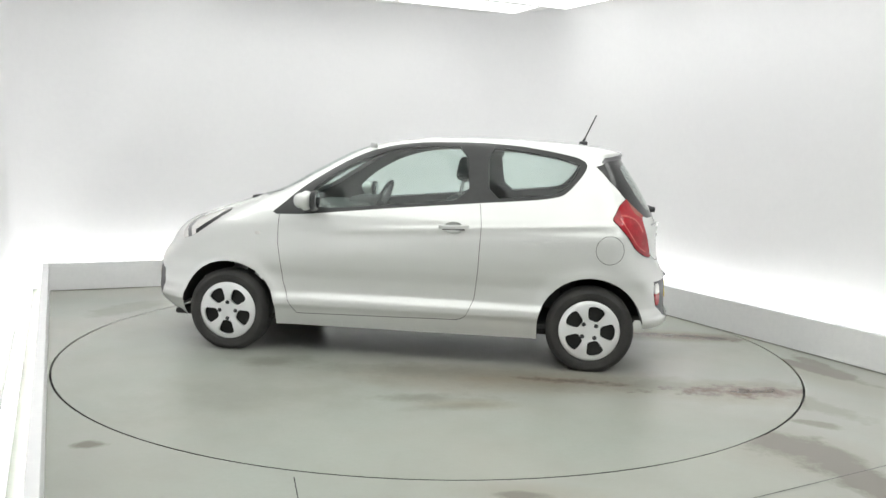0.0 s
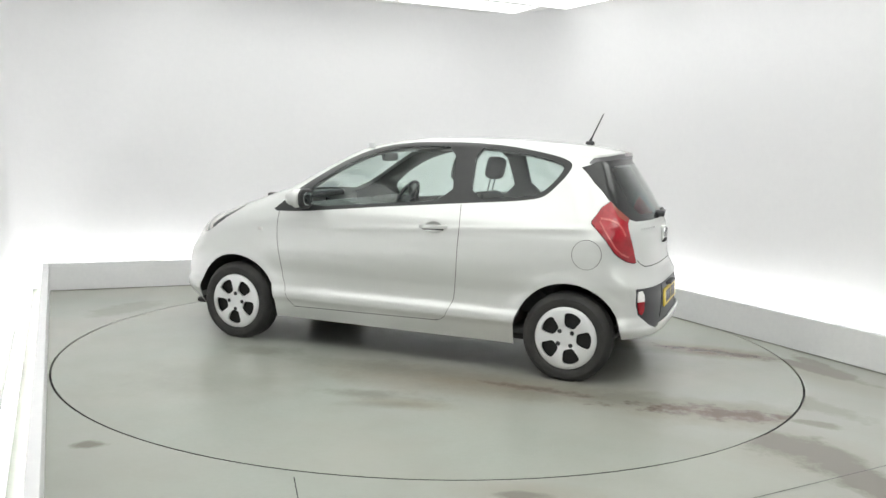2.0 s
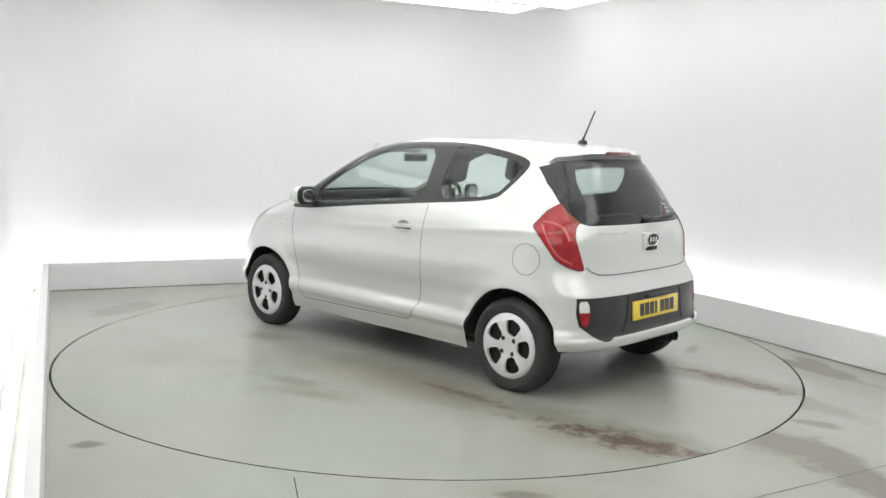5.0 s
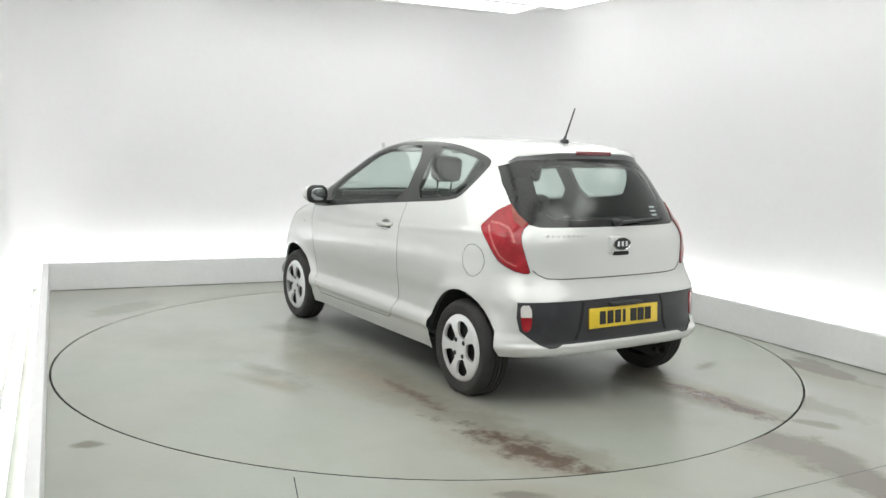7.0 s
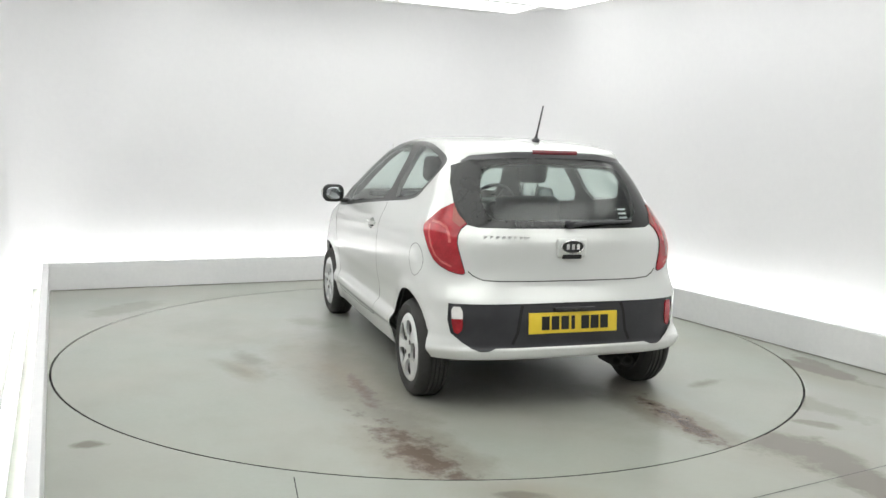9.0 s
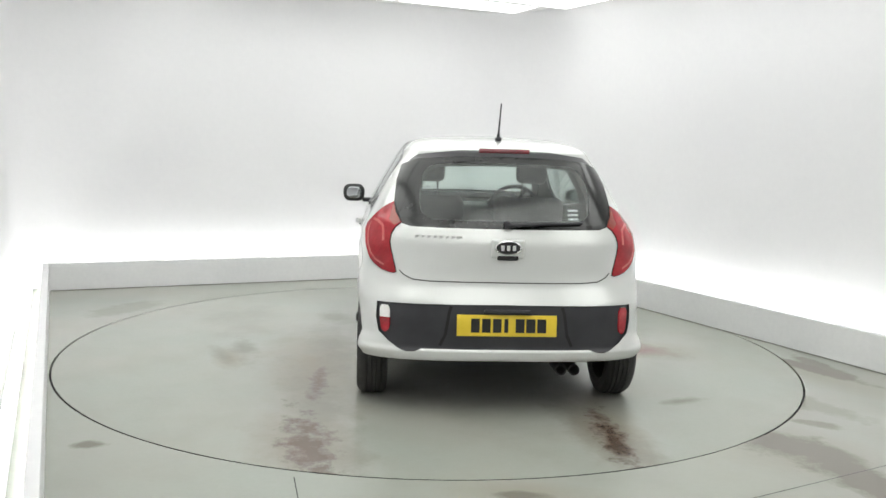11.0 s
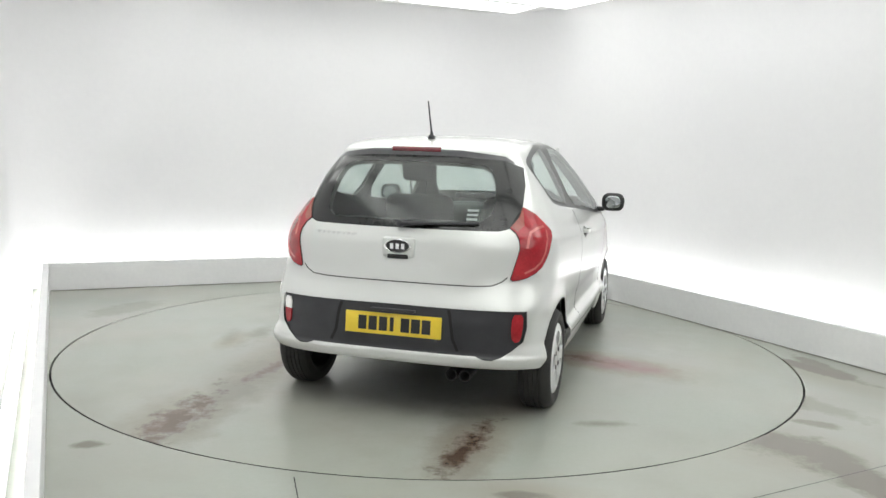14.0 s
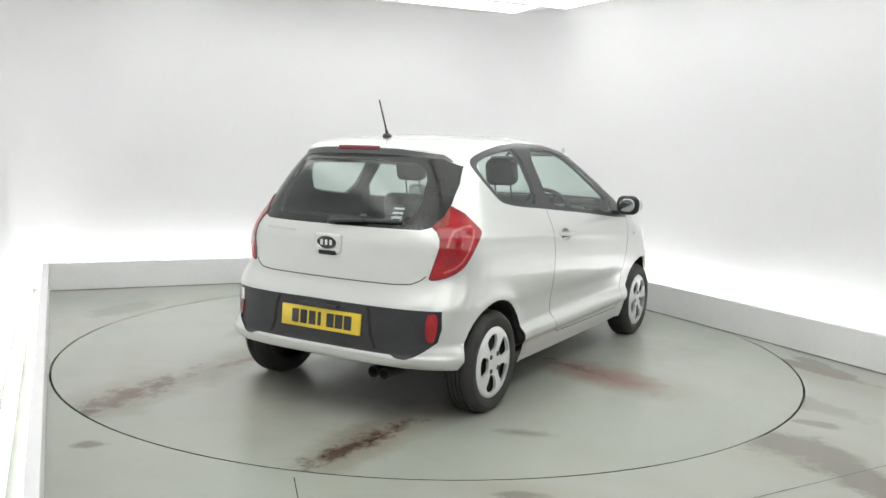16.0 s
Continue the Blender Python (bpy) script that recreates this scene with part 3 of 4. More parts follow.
WINDSCREEN = [(-0.05, 1.045), (0.585, 1.035), (0.545, 1.15), (0.47, 1.30), (0.415, 1.385), (-0.05, 1.415)]
TAIL_LAMP = [(-0.582, 0.964), (-0.59, 0.977), (-0.70, 1.053), (-0.82, 1.098), (-0.90, 1.108), (-0.96, 1.108), (-1.03, 1.035), (-1.01, 1.018), (-0.945, 0.988), (-0.912, 0.965), (-0.90, 0.93), (-0.906, 0.89), (-0.978, 0.735), (-0.965, 0.729), (-0.93, 0.731), (-0.86, 0.744), (-0.79, 0.768), (-0.737, 0.796), (-0.692, 0.840), (-0.638, 0.898), (-0.592, 0.947)]
LAMP_SMOKED = [(-0.80, 1.080), (-0.88, 1.096), (-0.95, 1.098), (-1.01, 1.038), (-0.945, 0.996), (-0.90, 0.97), (-0.83, 1.0)]
BLACK_PANEL = [(-0.05, 0.588), (0.672, 0.584), (0.676, 0.50), (0.662, 0.43), (0.61, 0.385), (0.565, 0.355), (0.52, 0.339), (0.48, 0.341), (0.44, 0.356), (-0.05, 0.356)]
REFLECTOR = [(0.608, 0.570), (0.660, 0.568), (0.658, 0.48), (0.648, 0.435), (0.628, 0.425), (0.606, 0.450)]
GATE_LINE = [(0.0, 0.697), (0.40, 0.697), (0.49, 0.702), (0.535, 0.722), (0.56, 0.745)]
HEAD_LAMP = [(1.565, 0.720), (1.575, 0.79), (1.50, 0.875), (1.37, 0.918), (1.20, 0.945), (1.33, 0.84), (1.47, 0.745)]


def tyre_wheel(car, x, y, s, turn):
    """One wheel: y is its outer face, s the side it faces."""
    hub = new("wheel")
    hub.parent = car
    hub.location = (x, y, HUB_Z)
    hub["label"] = "black tyre with a silver five-spoke wheel cover"
    # tyre, lying on the hub's axis, outer face at 0
    prof = [(0.186, -0.016), (0.197, -0.003), (0.215, 0.004), (0.240, 0.004), (0.257, -0.006), (0.268, -0.022), (0.274, -0.034)]
    o = -0.034
    for k in range(4):
        prof += [(0.2755, o - 0.004), (0.2757, o - 0.016), (0.268, o - 0.018), (0.268, o - 0.023), (0.2757, o - 0.025)]
        o -= 0.0245
    prof += [(0.274, o - 0.006), (0.268, o - 0.016), (0.255, o - 0.028), (0.21, o - 0.034), (0.186, o - 0.02)]
    bm = bmesh.new()
    spin_profile(bm, [(r, d * s) for r, d in prof], 56)
    for v in bm.verts:
        if v.co.z < -HUB_Z + 0.001:
            v.co.z = -HUB_Z + 0.001
    part("tyre", bm, TYRE, hub, angle=0.5)
    # wheel cover: a crowned disc with five openings
    bm = bmesh.new()
    rr = [0.0, 0.015, 0.03, 0.045, 0.06, 0.072, 0.085, 0.10, 0.115, 0.13, 0.145, 0.16, 0.172, 0.182, 0.190, 0.195]
    dep = [0.002, 0.002, 0.001, 0.0, 0.0, 0.002, 0.005, 0.007, 0.008, 0.008, 0.007, 0.005, 0.003, 0.0, -0.006, -0.018]
    n = 80
    rings = [[bm.verts.new((r * math.cos(2 * math.pi * i / n), r * math.sin(2 * math.pi * i / n), d)) for i in range(n)] for r, d in zip(rr[1:], dep[1:])]
    c = bm.verts.new((0, 0, dep[0]))
    for i in range(n):
        bm.faces.new((c, rings[0][i], rings[0][(i + 1) % n]))
        for A, B in zip(rings, rings[1:]):
            bm.faces.new((A[i], B[i], B[(i + 1) % n], A[(i + 1) % n]))
    doomed = set()
    for k in range(5):
        a0 = radians(turn + 72 * k)
        shape = []
        for r, a in ((0.071, -18), (0.088, -24), (0.150, -22), (0.160, -12), (0.162, 0), (0.160, 12), (0.150, 22), (0.088, 24), (0.071, 18)):
            shape.append((r * math.cos(a0 + radians(a)), r * math.sin(a0 + radians(a))))
        shape = soften(shape, 1)
        for (a, b), (cc, d) in zip(shape, shape[1:] + shape[:1]):
            nn = Vector((d - b, -(cc - a), 0))
            fs = [f for f in bm.faces if inside_box(f, a, b, cc, d)]
            geom = set(fs)
            for f in fs:
                geom.update(f.edges)
                geom.update(f.verts)
            bmesh.ops.bisect_plane(bm, geom=list(geom), dist=1e-6, plane_co=(a, b, 0), plane_no=nn)
        doomed.update(f for f in bm.faces if inside(shape, f.calc_center_median().x, f.calc_center_median().y))
    bmesh.ops.delete(bm, geom=[f for f in doomed if f.is_valid], context="FACES")
    faces = list(bm.faces)
    rim = [(e, e.link_faces[0]) for e in bm.edges if len(e.link_faces) == 1]
    back = {}
    for e, f in rim:
        for v in e.verts:
            if v not in back:
                back[v] = bm.verts.new((v.co.x * 0.99, v.co.y * 0.99, v.co.z - 0.016))
    for e, f in rim:
        for l in f.loops:
            if l.edge == e:
                a, b = l.vert, l.link_loop_next.vert
                bm.faces.new((b, a, back[a], back[b]))
    # stand it upright, facing sideways
    for v in bm.verts:
        v.co = Vector((v.co.x, v.co.z * s, v.co.y))
    if s > 0:
        bmesh.ops.reverse_faces(bm, faces=bm.faces)
    bm.normal_update()
    cover = part("wheel_cover", bm, HUBCAP, hub, "silver five-spoke wheel cover", angle=0.5)
    bm = bmesh.new()
    spin_profile(bm, [(0.001, -0.034 * s), (0.19, -0.034 * s), (0.192, -0.15 * s)], 32)
    part("steel_wheel", bm, UNDER, hub, "dark steel wheel behind the cover")
    for k in range(4):
        a = radians((0 if x > 0 else 50) + 90 * k)
        bm = bmesh.new()
        rod(bm, (0.055 * math.cos(a), 0.0, 0.055 * math.sin(a)), (0.055 * math.cos(a), 0.004 * s, 0.055 * math.sin(a)), 0.0145, 0.012, 10)
        part("wheel_nut", bm, PLASTIC, cover, "recessed dark wheel nut")


def inside_box(f, a, b, c, d):
    xs = [v.co.x for v in f.verts]
    ys = [v.co.y for v in f.verts]
    return max(xs) >= min(a, c) - 1e-4 and min(xs) <= max(a, c) + 1e-4 and max(ys) >= min(b, d) - 1e-4 and min(ys) <= max(b, d) + 1e-4


def seat(car, x, y, front=True):
    """A front seat with a headrest on two posts."""
    bm = bmesh.new()
    box(bm, (x - 0.22, y - 0.24, 0.36), (x + 0.28, y + 0.24, 0.50), 0.05, segs=3)
    base = part("seat", bm, FABRIC, car, "dark fabric front seat")
    lean = Matrix.Translation((x - 0.2, y, 0.48)) @ Matrix.Rotation(radians(-12), 4, "Y")
    bm = bmesh.new()
    box(bm, (-0.065, -0.235, 0.0), (0.065, 0.235, 0.60), 0.055, lean, 3)
    part("backrest", bm, FABRIC, base)
    for dy in (-0.055, 0.055):
        bm = bmesh.new()
        rod(bm, lean @ Vector((0, dy, 0.58)), lean @ Vector((0.0, dy, 0.72)), 0.006)
        part("headrest_post", bm, CHROME, base, "steel headrest post")
    bm = bmesh.new()
    box(bm, (-0.06, -0.10, 0.70), (0.05, 0.10, 0.865), 0.04, lean, 3)
    part("headrest", bm, FABRIC, base)


def cabin(car, surf):
    """Seats, dashboard, steering wheel and lining."""
    for y in (0.34, -0.34):
        seat(car, 0.03, y)
    bm = bmesh.new()
    box(bm, (-1.02, -0.60, 0.36), (-0.62, 0.60, 0.52), 0.05, segs=3)
    box(bm, (-0.08, -0.60, 0.0), (0.06, 0.60, 0.52), 0.05, Matrix.Translation((-1.0, 0, 0.48)) @ Matrix.Rotation(radians(-18), 4, "Y"), 3)
    part("rear_bench", bm, FABRIC, car, "dark fabric rear bench")
    bm = bmesh.new()
    box(bm, (-1.52, -0.56, 0.86), (-1.2, 0.56, 0.885), 0.008)
    part("parcel_shelf", bm, LINING, car, "dark parcel shelf")
    bm = bmesh.new()
    box(bm, (0.42, -0.66, 0.62), (0.95, 0.66, 0.96), 0.07, segs=3)
    box(bm, (0.40, -0.55, 0.90), (0.62, -0.16, 1.0), 0.04, segs=3)
    part("dashboard", bm, LINING, car, "dark grey dashboard")
    bm = bmesh.new()
    tilt = Matrix.Translation((0.40, -0.34, 0.955)) @ Matrix.Rotation(radians(64), 4, "Y")
    ring = []
    for i in range(36):
        a = 2 * math.pi * i / 36
        ring.append([bm.verts.new(tilt @ Vector(((0.175 + 0.015 * math.cos(b)) * math.cos(a), (0.175 + 0.015 * math.cos(b)) * math.sin(a), 0.015 * math.sin(b)))) for b in (2 * math.pi * j / 8 for j in range(8))])
    for i in range(36):
        for j in range(8):
            bm.faces.new((ring[i][j], ring[(i + 1) % 36][j], ring[(i + 1) % 36][(j + 1) % 8], ring[i][(j + 1) % 8]))
    for a in (90, 210, 330):
        rod(bm, tilt @ Vector((0, 0, -0.02)), tilt @ Vector((0.17 * math.cos(radians(a)), 0.17 * math.sin(radians(a)), 0)), 0.018, 0.014, 8)
    rod(bm, tilt @ Vector((0, 0, -0.05)), tilt @ Vector((0, 0, 0.015)), 0.06, 0.05, 16)
    rod(bm, tilt @ Vector((0, 0, -0.03)), tilt @ Vector((0, 0, -0.25)), 0.03, 0.03, 10)
    bmesh.ops.recalc_face_normals(bm, faces=bm.faces)
    part("steering_wheel", bm, PLASTIC, car, "black three-spoke steering wheel")
    bm = bmesh.new()
    box(bm, (0.36, -0.115, 1.275), (0.39, 0.115, 1.335), 0.014, segs=3)
    rod(bm, (0.385, 0, 1.33), (0.44, 0, 1.365), 0.01)
    part("inside_mirror", bm, PLASTIC, car, "black inside mirror")
    bm = bmesh.new()
    box(bm, (-1.45, -0.66, 0.24), (1.0, 0.66, 0.27), 0.005)
    part("cabin_floor", bm, LINING, car)
    for s in (1, -1):
        bm = bmesh.new()
        box(bm, (0.20, 0.12 if s > 0 else -0.40, 1.345), (0.32, 0.40 if s > 0 else -0.12, 1.360), 0.005)
        part("sun_visor", bm, ROOFLINING, car, "pale sun visor")


def build_car():
    car = new("car")
    tagged(car, "silver three-door hatchback car parked on the turntable", "car")
    half = skin()
    surf = Surface(half)
    left = lambda c: c.y > 0.25 and c.x > -1.3
    rear = lambda c: c.x < -1.15
    diag = lambda c: c.x < -1.15 and c.y > 0.4
    front = lambda c: c.x > -0.2

    def pair(name, bm, mat, label="", **kw):
        other = mirrored(bm)
        a = skin_part(name, bm, mat, car, surf, label, **kw)
        b = skin_part(name, other, mat, car, surf, label, **kw)
        return a, b

    def whole(name, bm, mat, label="", **kw):
        both = mirrored(bm, True)
        bm.free()
        return skin_part(name, both, mat, car, surf, label, **kw)

    # wheel openings and the lower edge
    for ax in (AXLE, -AXLE):
        arch = [(ax + 0.332 * math.cos(a), HUB_Z + 0.004 + 0.332 * math.sin(a)) for a in (math.pi * (-0.25 + 1.5 * i / 26) for i in range(27))]
        arch[0], arch[-1] = (ax + 0.332, 0.1), (ax - 0.332, 0.1)
        arch = [q for q in arch if q[1] > 0.262 or q in (arch[0], arch[-1])]
        bmesh.ops.delete(half, geom=region(half, arch, UX, lambda c: c.y > 0.45), context="FACES")
    bmesh.ops.delete(half, geom=region(half, [(-1.9, 0.1), (-1.42, 0.1), (-1.50, 0.288), (-1.9, 0.300)], UX, lambda c: c.x < -1.3), context="FACES")

    # glazing
    glass_door = take(half, region(half, soften(DOOR_GLASS, 1), UX, left))
    glass_quarter = take(half, region(half, soften(QUARTER_GLASS, 1), UX, left))
    trim = take(half, region(half, soften(WINDOW_TRIM, 1), UX, left))
    glass_rear = take(half, region(half, REAR_CLEAR, UY, rear))
    border_rear = take(half, region(half, REAR_GLASS, UY, rear))
    # band under the spoiler, coloured dark grey for the shade there
    edge = take(half, region(half, [(-0.05, 1.343), (0.25, 1.339), (0.45, 1.323), (0.50, 1.303), (0.507, 1.315), (0.46, 1.348), (0.25, 1.374), (-0.05, 1.380)], UY, rear))
    screen = take(half, region(half, WINDSCREEN, UY, front))
    # lamps and the dark bumper panel
    smoked = take(half, region(half, LAMP_SMOKED, UD, diag))
    lamp = take(half, region(half, TAIL_LAMP, UD, diag))
    refl = region(half, soften(REFLECTOR, 1), UY, rear)
    refl = take(half, refl)
    panel = take(half, region(half, BLACK_PANEL, UY, rear))
    grille = take(half, region(half, [(-0.05, 0.30), (0.56, 0.30), (0.62, 0.36), (0.60, 0.50), (0.52, 0.535), (-0.05, 0.54)], UY, lambda c: c.x > 1.3))
    head = take(half, region(half, soften(HEAD_LAMP, 1), UX, lambda c: c.y > 0.2 and c.x > 1.0))
    door = take(half, region(half, soften(DOOR, 1), UX, left))
    cup = take(door, region(door, [(-0.315 + 0.062 * math.cos(a), 0.884 + 0.036 * math.sin(a)) for a in (2 * math.pi * i / 24 for i in range(24))], UX, left))
    bmesh.ops.subdivide_edges(cup, edges=cup.edges, cuts=1, use_grid_fill=True)
    for v in cup.verts:
        r = min(1, math.hypot((v.co.x + 0.315) / 0.062, (v.co.z - 0.884) / 0.036))
        v.co.y -= 0.030 * (1 - r ** 3)

    # inner lining: the skin set inwards
    inner = bmesh.new()
    for src in (half, door, trim, border_rear, edge):
        seen = {v: inner.verts.new(v.co - surf.normal(v.co) * 0.03) for v in src.verts}
        for f in src.faces:
            c = f.calc_center_median()
            if 0.3 < c.z and -1.62 < c.x < 1.0:
                inner.faces.new([seen[v] for v in reversed(f.verts)])
    bmesh.ops.delete(inner, geom=[v for v in inner.verts if not v.link_faces], context="VERTS")
    both = mirrored(inner, True)
    inner.free()
    for f in both.faces:
        f.material_index = 1 if f.calc_center_median().z > 1.36 else 0
    part("lining", both, [LINING, ROOFLINING], car, "grey cabin lining", angle=0)

    whole("body", half, PAINT, "silver painted body shell")
    d1, d2 = pair("door", door, PAINT, "silver door with a slim handle")
    cup2 = mirrored(cup)
    part("handle_cup", cup, PAINT, d1, "scooped handle recess", angle=0)
    part("handle_cup", cup2, PAINT, d2, "scooped handle recess", angle=0)
    pair("window_trim", trim, TRIM, "black window surround", depth=0.022, lift=-0.001)
    pair("door_window", glass_door, GLASS_SIDE, "pale green glass", lift=0)
    pair("quarter_window", glass_quarter, GLASS_SIDE, "pale green glass")
    whole("rear_window", glass_rear, GLASS_REAR, "dark tinted rear glass")
    whole("rear_window_border", border_rear, FRIT, "black glass border", depth=0.006)
    whole("spoiler_shade", edge, SPOILER_SHADE_SURROUND, "band under the rear spoiler, dark grey for its shade", depth=0.01)
    whole("windscreen", screen, GLASS_SIDE, "clear windscreen")
    lamps = pair("tail_lamp", lamp, RED, "red tail lamp lens", depth=0.03, lift=0.006)
    sm = mirrored(smoked)
    skin_part("indicator", smoked, AMBER, lamps[0], surf, "smoked amber upper lens", depth=0.03, lift=0.005)
    skin_part("indicator", sm, AMBER, lamps[1], surf, "smoked amber upper lens", depth=0.03, lift=0.005)
    whole("front_grille", grille, PLASTIC, "black front grille panel", depth=0.02, lift=-0.006)
    pan = whole("bumper_panel", panel, PLASTIC, "dark grey grained bumper panel", depth=0.02, lift=-0.010)
    up = region(refl, [(0.5, 0.505), (0.8, 0.505), (0.8, 0.7), (0.5, 0.7)], UY, rear)
    upper = take(refl, up)
    lower = refl
    upr, lor = mirrored(upper), mirrored(lower)
    skin_part("reversing_lamp", upper, CLEARLENS, car, surf, "clear reversing lamp", depth=0.02, lift=-0.004)
    skin_part("reflector", lower, RED, car, surf, "red bumper reflector", depth=0.02, lift=-0.004)
    skin_part("rear_fog_lamp", upr, RED, car, surf, "red fog lamp", depth=0.02, lift=-0.004)
    skin_part("reflector", lor, RED, car, surf, "red bumper reflector", depth=0.02, lift=-0.004)
    dark = take(head, region(head, [(1.44, 0.748), (1.33, 0.83), (1.19, 0.95), (1.235, 0.945), (1.345, 0.862), (1.455, 0.788)], UX, lambda c: c.y > 0.2))
    edge_front = take(head, region(head, [(1.50, 0.715), (1.545, 0.80), (1.485, 0.885), (1.455, 0.875), (1.505, 0.80), (1.47, 0.735)], UX, lambda c: c.y > 0.2))
    heads = pair("headlamp", head, CLEARLENS, "clear headlamp", depth=0.03, lift=0.002)
    dark2 = mirrored(dark)
    edge_right = mirrored(edge_front)
    skin_part("lamp_surround", edge_front, SPOILER_SHADE_SURROUND, heads[0], surf, "dark grey lamp surround", depth=0.03, lift=0.001)
    skin_part("lamp_surround", edge_right, SPOILER_SHADE_SURROUND, heads[1], surf, "dark grey lamp surround", depth=0.03, lift=0.001)
    skin_part("headlamp_bezel", dark, TRIM, heads[0], surf, "dark lamp bezel", depth=0.03, lift=0.001)
    skin_part("headlamp_bezel", dark2, TRIM, heads[1], surf, "dark lamp bezel", depth=0.03, lift=0.001)

    # dark edge round each lamp
    for s, owner in ((1, lamps[0]), (-1, lamps[1])):
        pts = []
        for sd, z in dense(TAIL_LAMP, 0.012, True):
            hit = surf.tree.ray_cast(Vector((sd / 2 - 2, sd / 2 + 2, z)), Vector((1, -1, 0)).normalized())[0]
            if hit and not inside(REAR_GLASS, hit.y, hit.z):
                pts.append(Vector((hit.x, hit.y * s, hit.z)))
        part("lamp_edge", ribbon(pts, [surf.normal(q) for q in pts], 0.007, 0.0035), GAP, owner, "dark lamp edge")
    # moulded ridges inside each lamp, their highlights painted in pale red
    ridges = ([(-0.645, 0.975), (-0.662, 0.93), (-0.70, 0.872), (-0.745, 0.822), (-0.80, 0.790), (-0.88, 0.766)], [(-0.66, 0.992), (-0.73, 0.985), (-0.80, 0.965), (-0.83, 0.935), (-0.855, 0.89)])
    for s, owner in ((1, lamps[0]), (-1, lamps[1])):
        for line, wide in zip(ridges, (0.010, 0.014)):
            pts = []
            for sd, z in dense(line, 0.012):
                hit = surf.tree.ray_cast(Vector((sd / 2 - 2, sd / 2 + 2, z)), Vector((1, -1, 0)).normalized())[0]
                if hit:
                    pts.append(Vector((hit.x, hit.y * s, hit.z)))
            nrm = [surf.normal(q) for q in pts]
            part("lens_highlight", ribbon([q + n * 0.0055 for q, n in zip(pts, nrm)], nrm, wide, 0.002), RIDGE_HIGHLIGHT, owner, "moulded ridge with its highlight painted in pale red")
    # closed panel seams
    for s, owner in ((1, d1), (-1, d2)):
        for line in ([(0.838, 0.926), *DOOR[:4], (0.75, 0.31), (0.722, 0.281)], [(-0.33, 0.289), (-0.375, 0.297), (-0.41, 0.322), *DOOR[7:11]]):
            pts = [surf.side(x, z, s) for x, z in dense(line, 0.015)]
            part("door_seam", ribbon(pts, [surf.normal(q) for q in pts], 0.0038, 0.0006), SEAM, owner, "dark shut line")
        pts = [surf.side(0.722 - 1.08 * i / 40, 0.273 + 0.017 * i / 40, s) for i in range(41)]
        part("sill_seam", ribbon(pts, [surf.normal(q) for q in pts], 0.0042, 0.0006), SEAM, owner, "dark shut line")
        # handle: a bowed bar over its scooped cup
        c = surf.side(-0.312, 0.878)
        bm = bmesh.new()
        rows = []
        for i in range(15):
            t = i / 14
            x = -0.222 - 0.19 * t
            out = c.y + 0.004 + 0.030 * min(1, 5 * t, 5 * (1 - t)) ** 0.7
            hh = 0.013 - 0.003 * abs(2 * t - 1) ** 3
            zz = 0.887 + 0.006 * t
            rows.append([bm.verts.new((x, (out + dy) * s, zz + dz)) for dy, dz in ((-0.012, -hh), (-0.003, -hh), (0.0, -hh * 0.5), (0.0, hh * 0.5), (-0.003, hh), (-0.012, hh))])
        for A, B in zip(rows, rows[1:]):
            for k in range(6):
                bm.faces.new((A[k], B[k], B[(k + 1) % 6], A[(k + 1) % 6]))
        bm.faces.new(rows[0])
        bm.faces.new(list(reversed(rows[-1])))
        bmesh.ops.recalc_face_normals(bm, faces=bm.faces)
        part("door_handle", bm, PAINT, owner, "body-coloured pull handle")
        # black strip that stands in for the shade under the handle
        bm = bmesh.new()
        box(bm, (-0.39, (c.y - 0.004) * s, 0.868), (-0.245, (c.y + 0.010) * s, 0.879), 0.004)
        part("handle_shade", bm, TRIM, owner, "black strip standing in for the shade under the handle")
    # fuel flap on the left flank, drawn by its round seam
    pts = [surf.side(-1.297 + 0.086 * math.cos(a), 0.779 + 0.088 * math.sin(a)) for a in (2 * math.pi * i / 48 for i in range(49))]
    part("fuel_flap", ribbon(pts, [surf.normal(q) for q in pts], 0.003, 0.0006), SEAM, car, "round fuel flap seam")
    # tailgate seam and repeater lamps
    line = [(-y, z) for y, z in reversed(GATE_LINE)] + GATE_LINE[1:]
    pts = [surf.rear(y, z) for y, z in dense(line, 0.02)]
    part("tailgate_seam", ribbon(pts, [surf.normal(q) for q in pts], 0.006, 0.0008), SEAM, car, "dark shut line")
    for s in (1, -1):
        c = surf.side(0.98, 0.80, s)
        bm = bmesh.new()
        box(bm, (0.962, c.y - 0.004 * s, 0.786), (0.998, c.y + 0.004 * s, 0.806), 0.003)
        part("side_repeater", bm, CLEARLENS, car, "small clear side indicator")

    # underbody, wheel housings, exhaust
    bm = bmesh.new()
    box(bm, (-1.22, -0.66, 0.20), (1.62, 0.66, 0.24), 0.02)
    box(bm, (-1.5, -0.4, 0.25), (-1.2, 0.4, 0.30), 0.02)
    box(bm, (-1.60, -0.60, 0.315), (-1.35, 0.60, 0.35), 0.015)
    box(bm, (-1.25, -0.62, 0.18), (-1.14, 0.62, 0.25), 0.03)
    part("underbody", bm, UNDER, car, "black underbody")
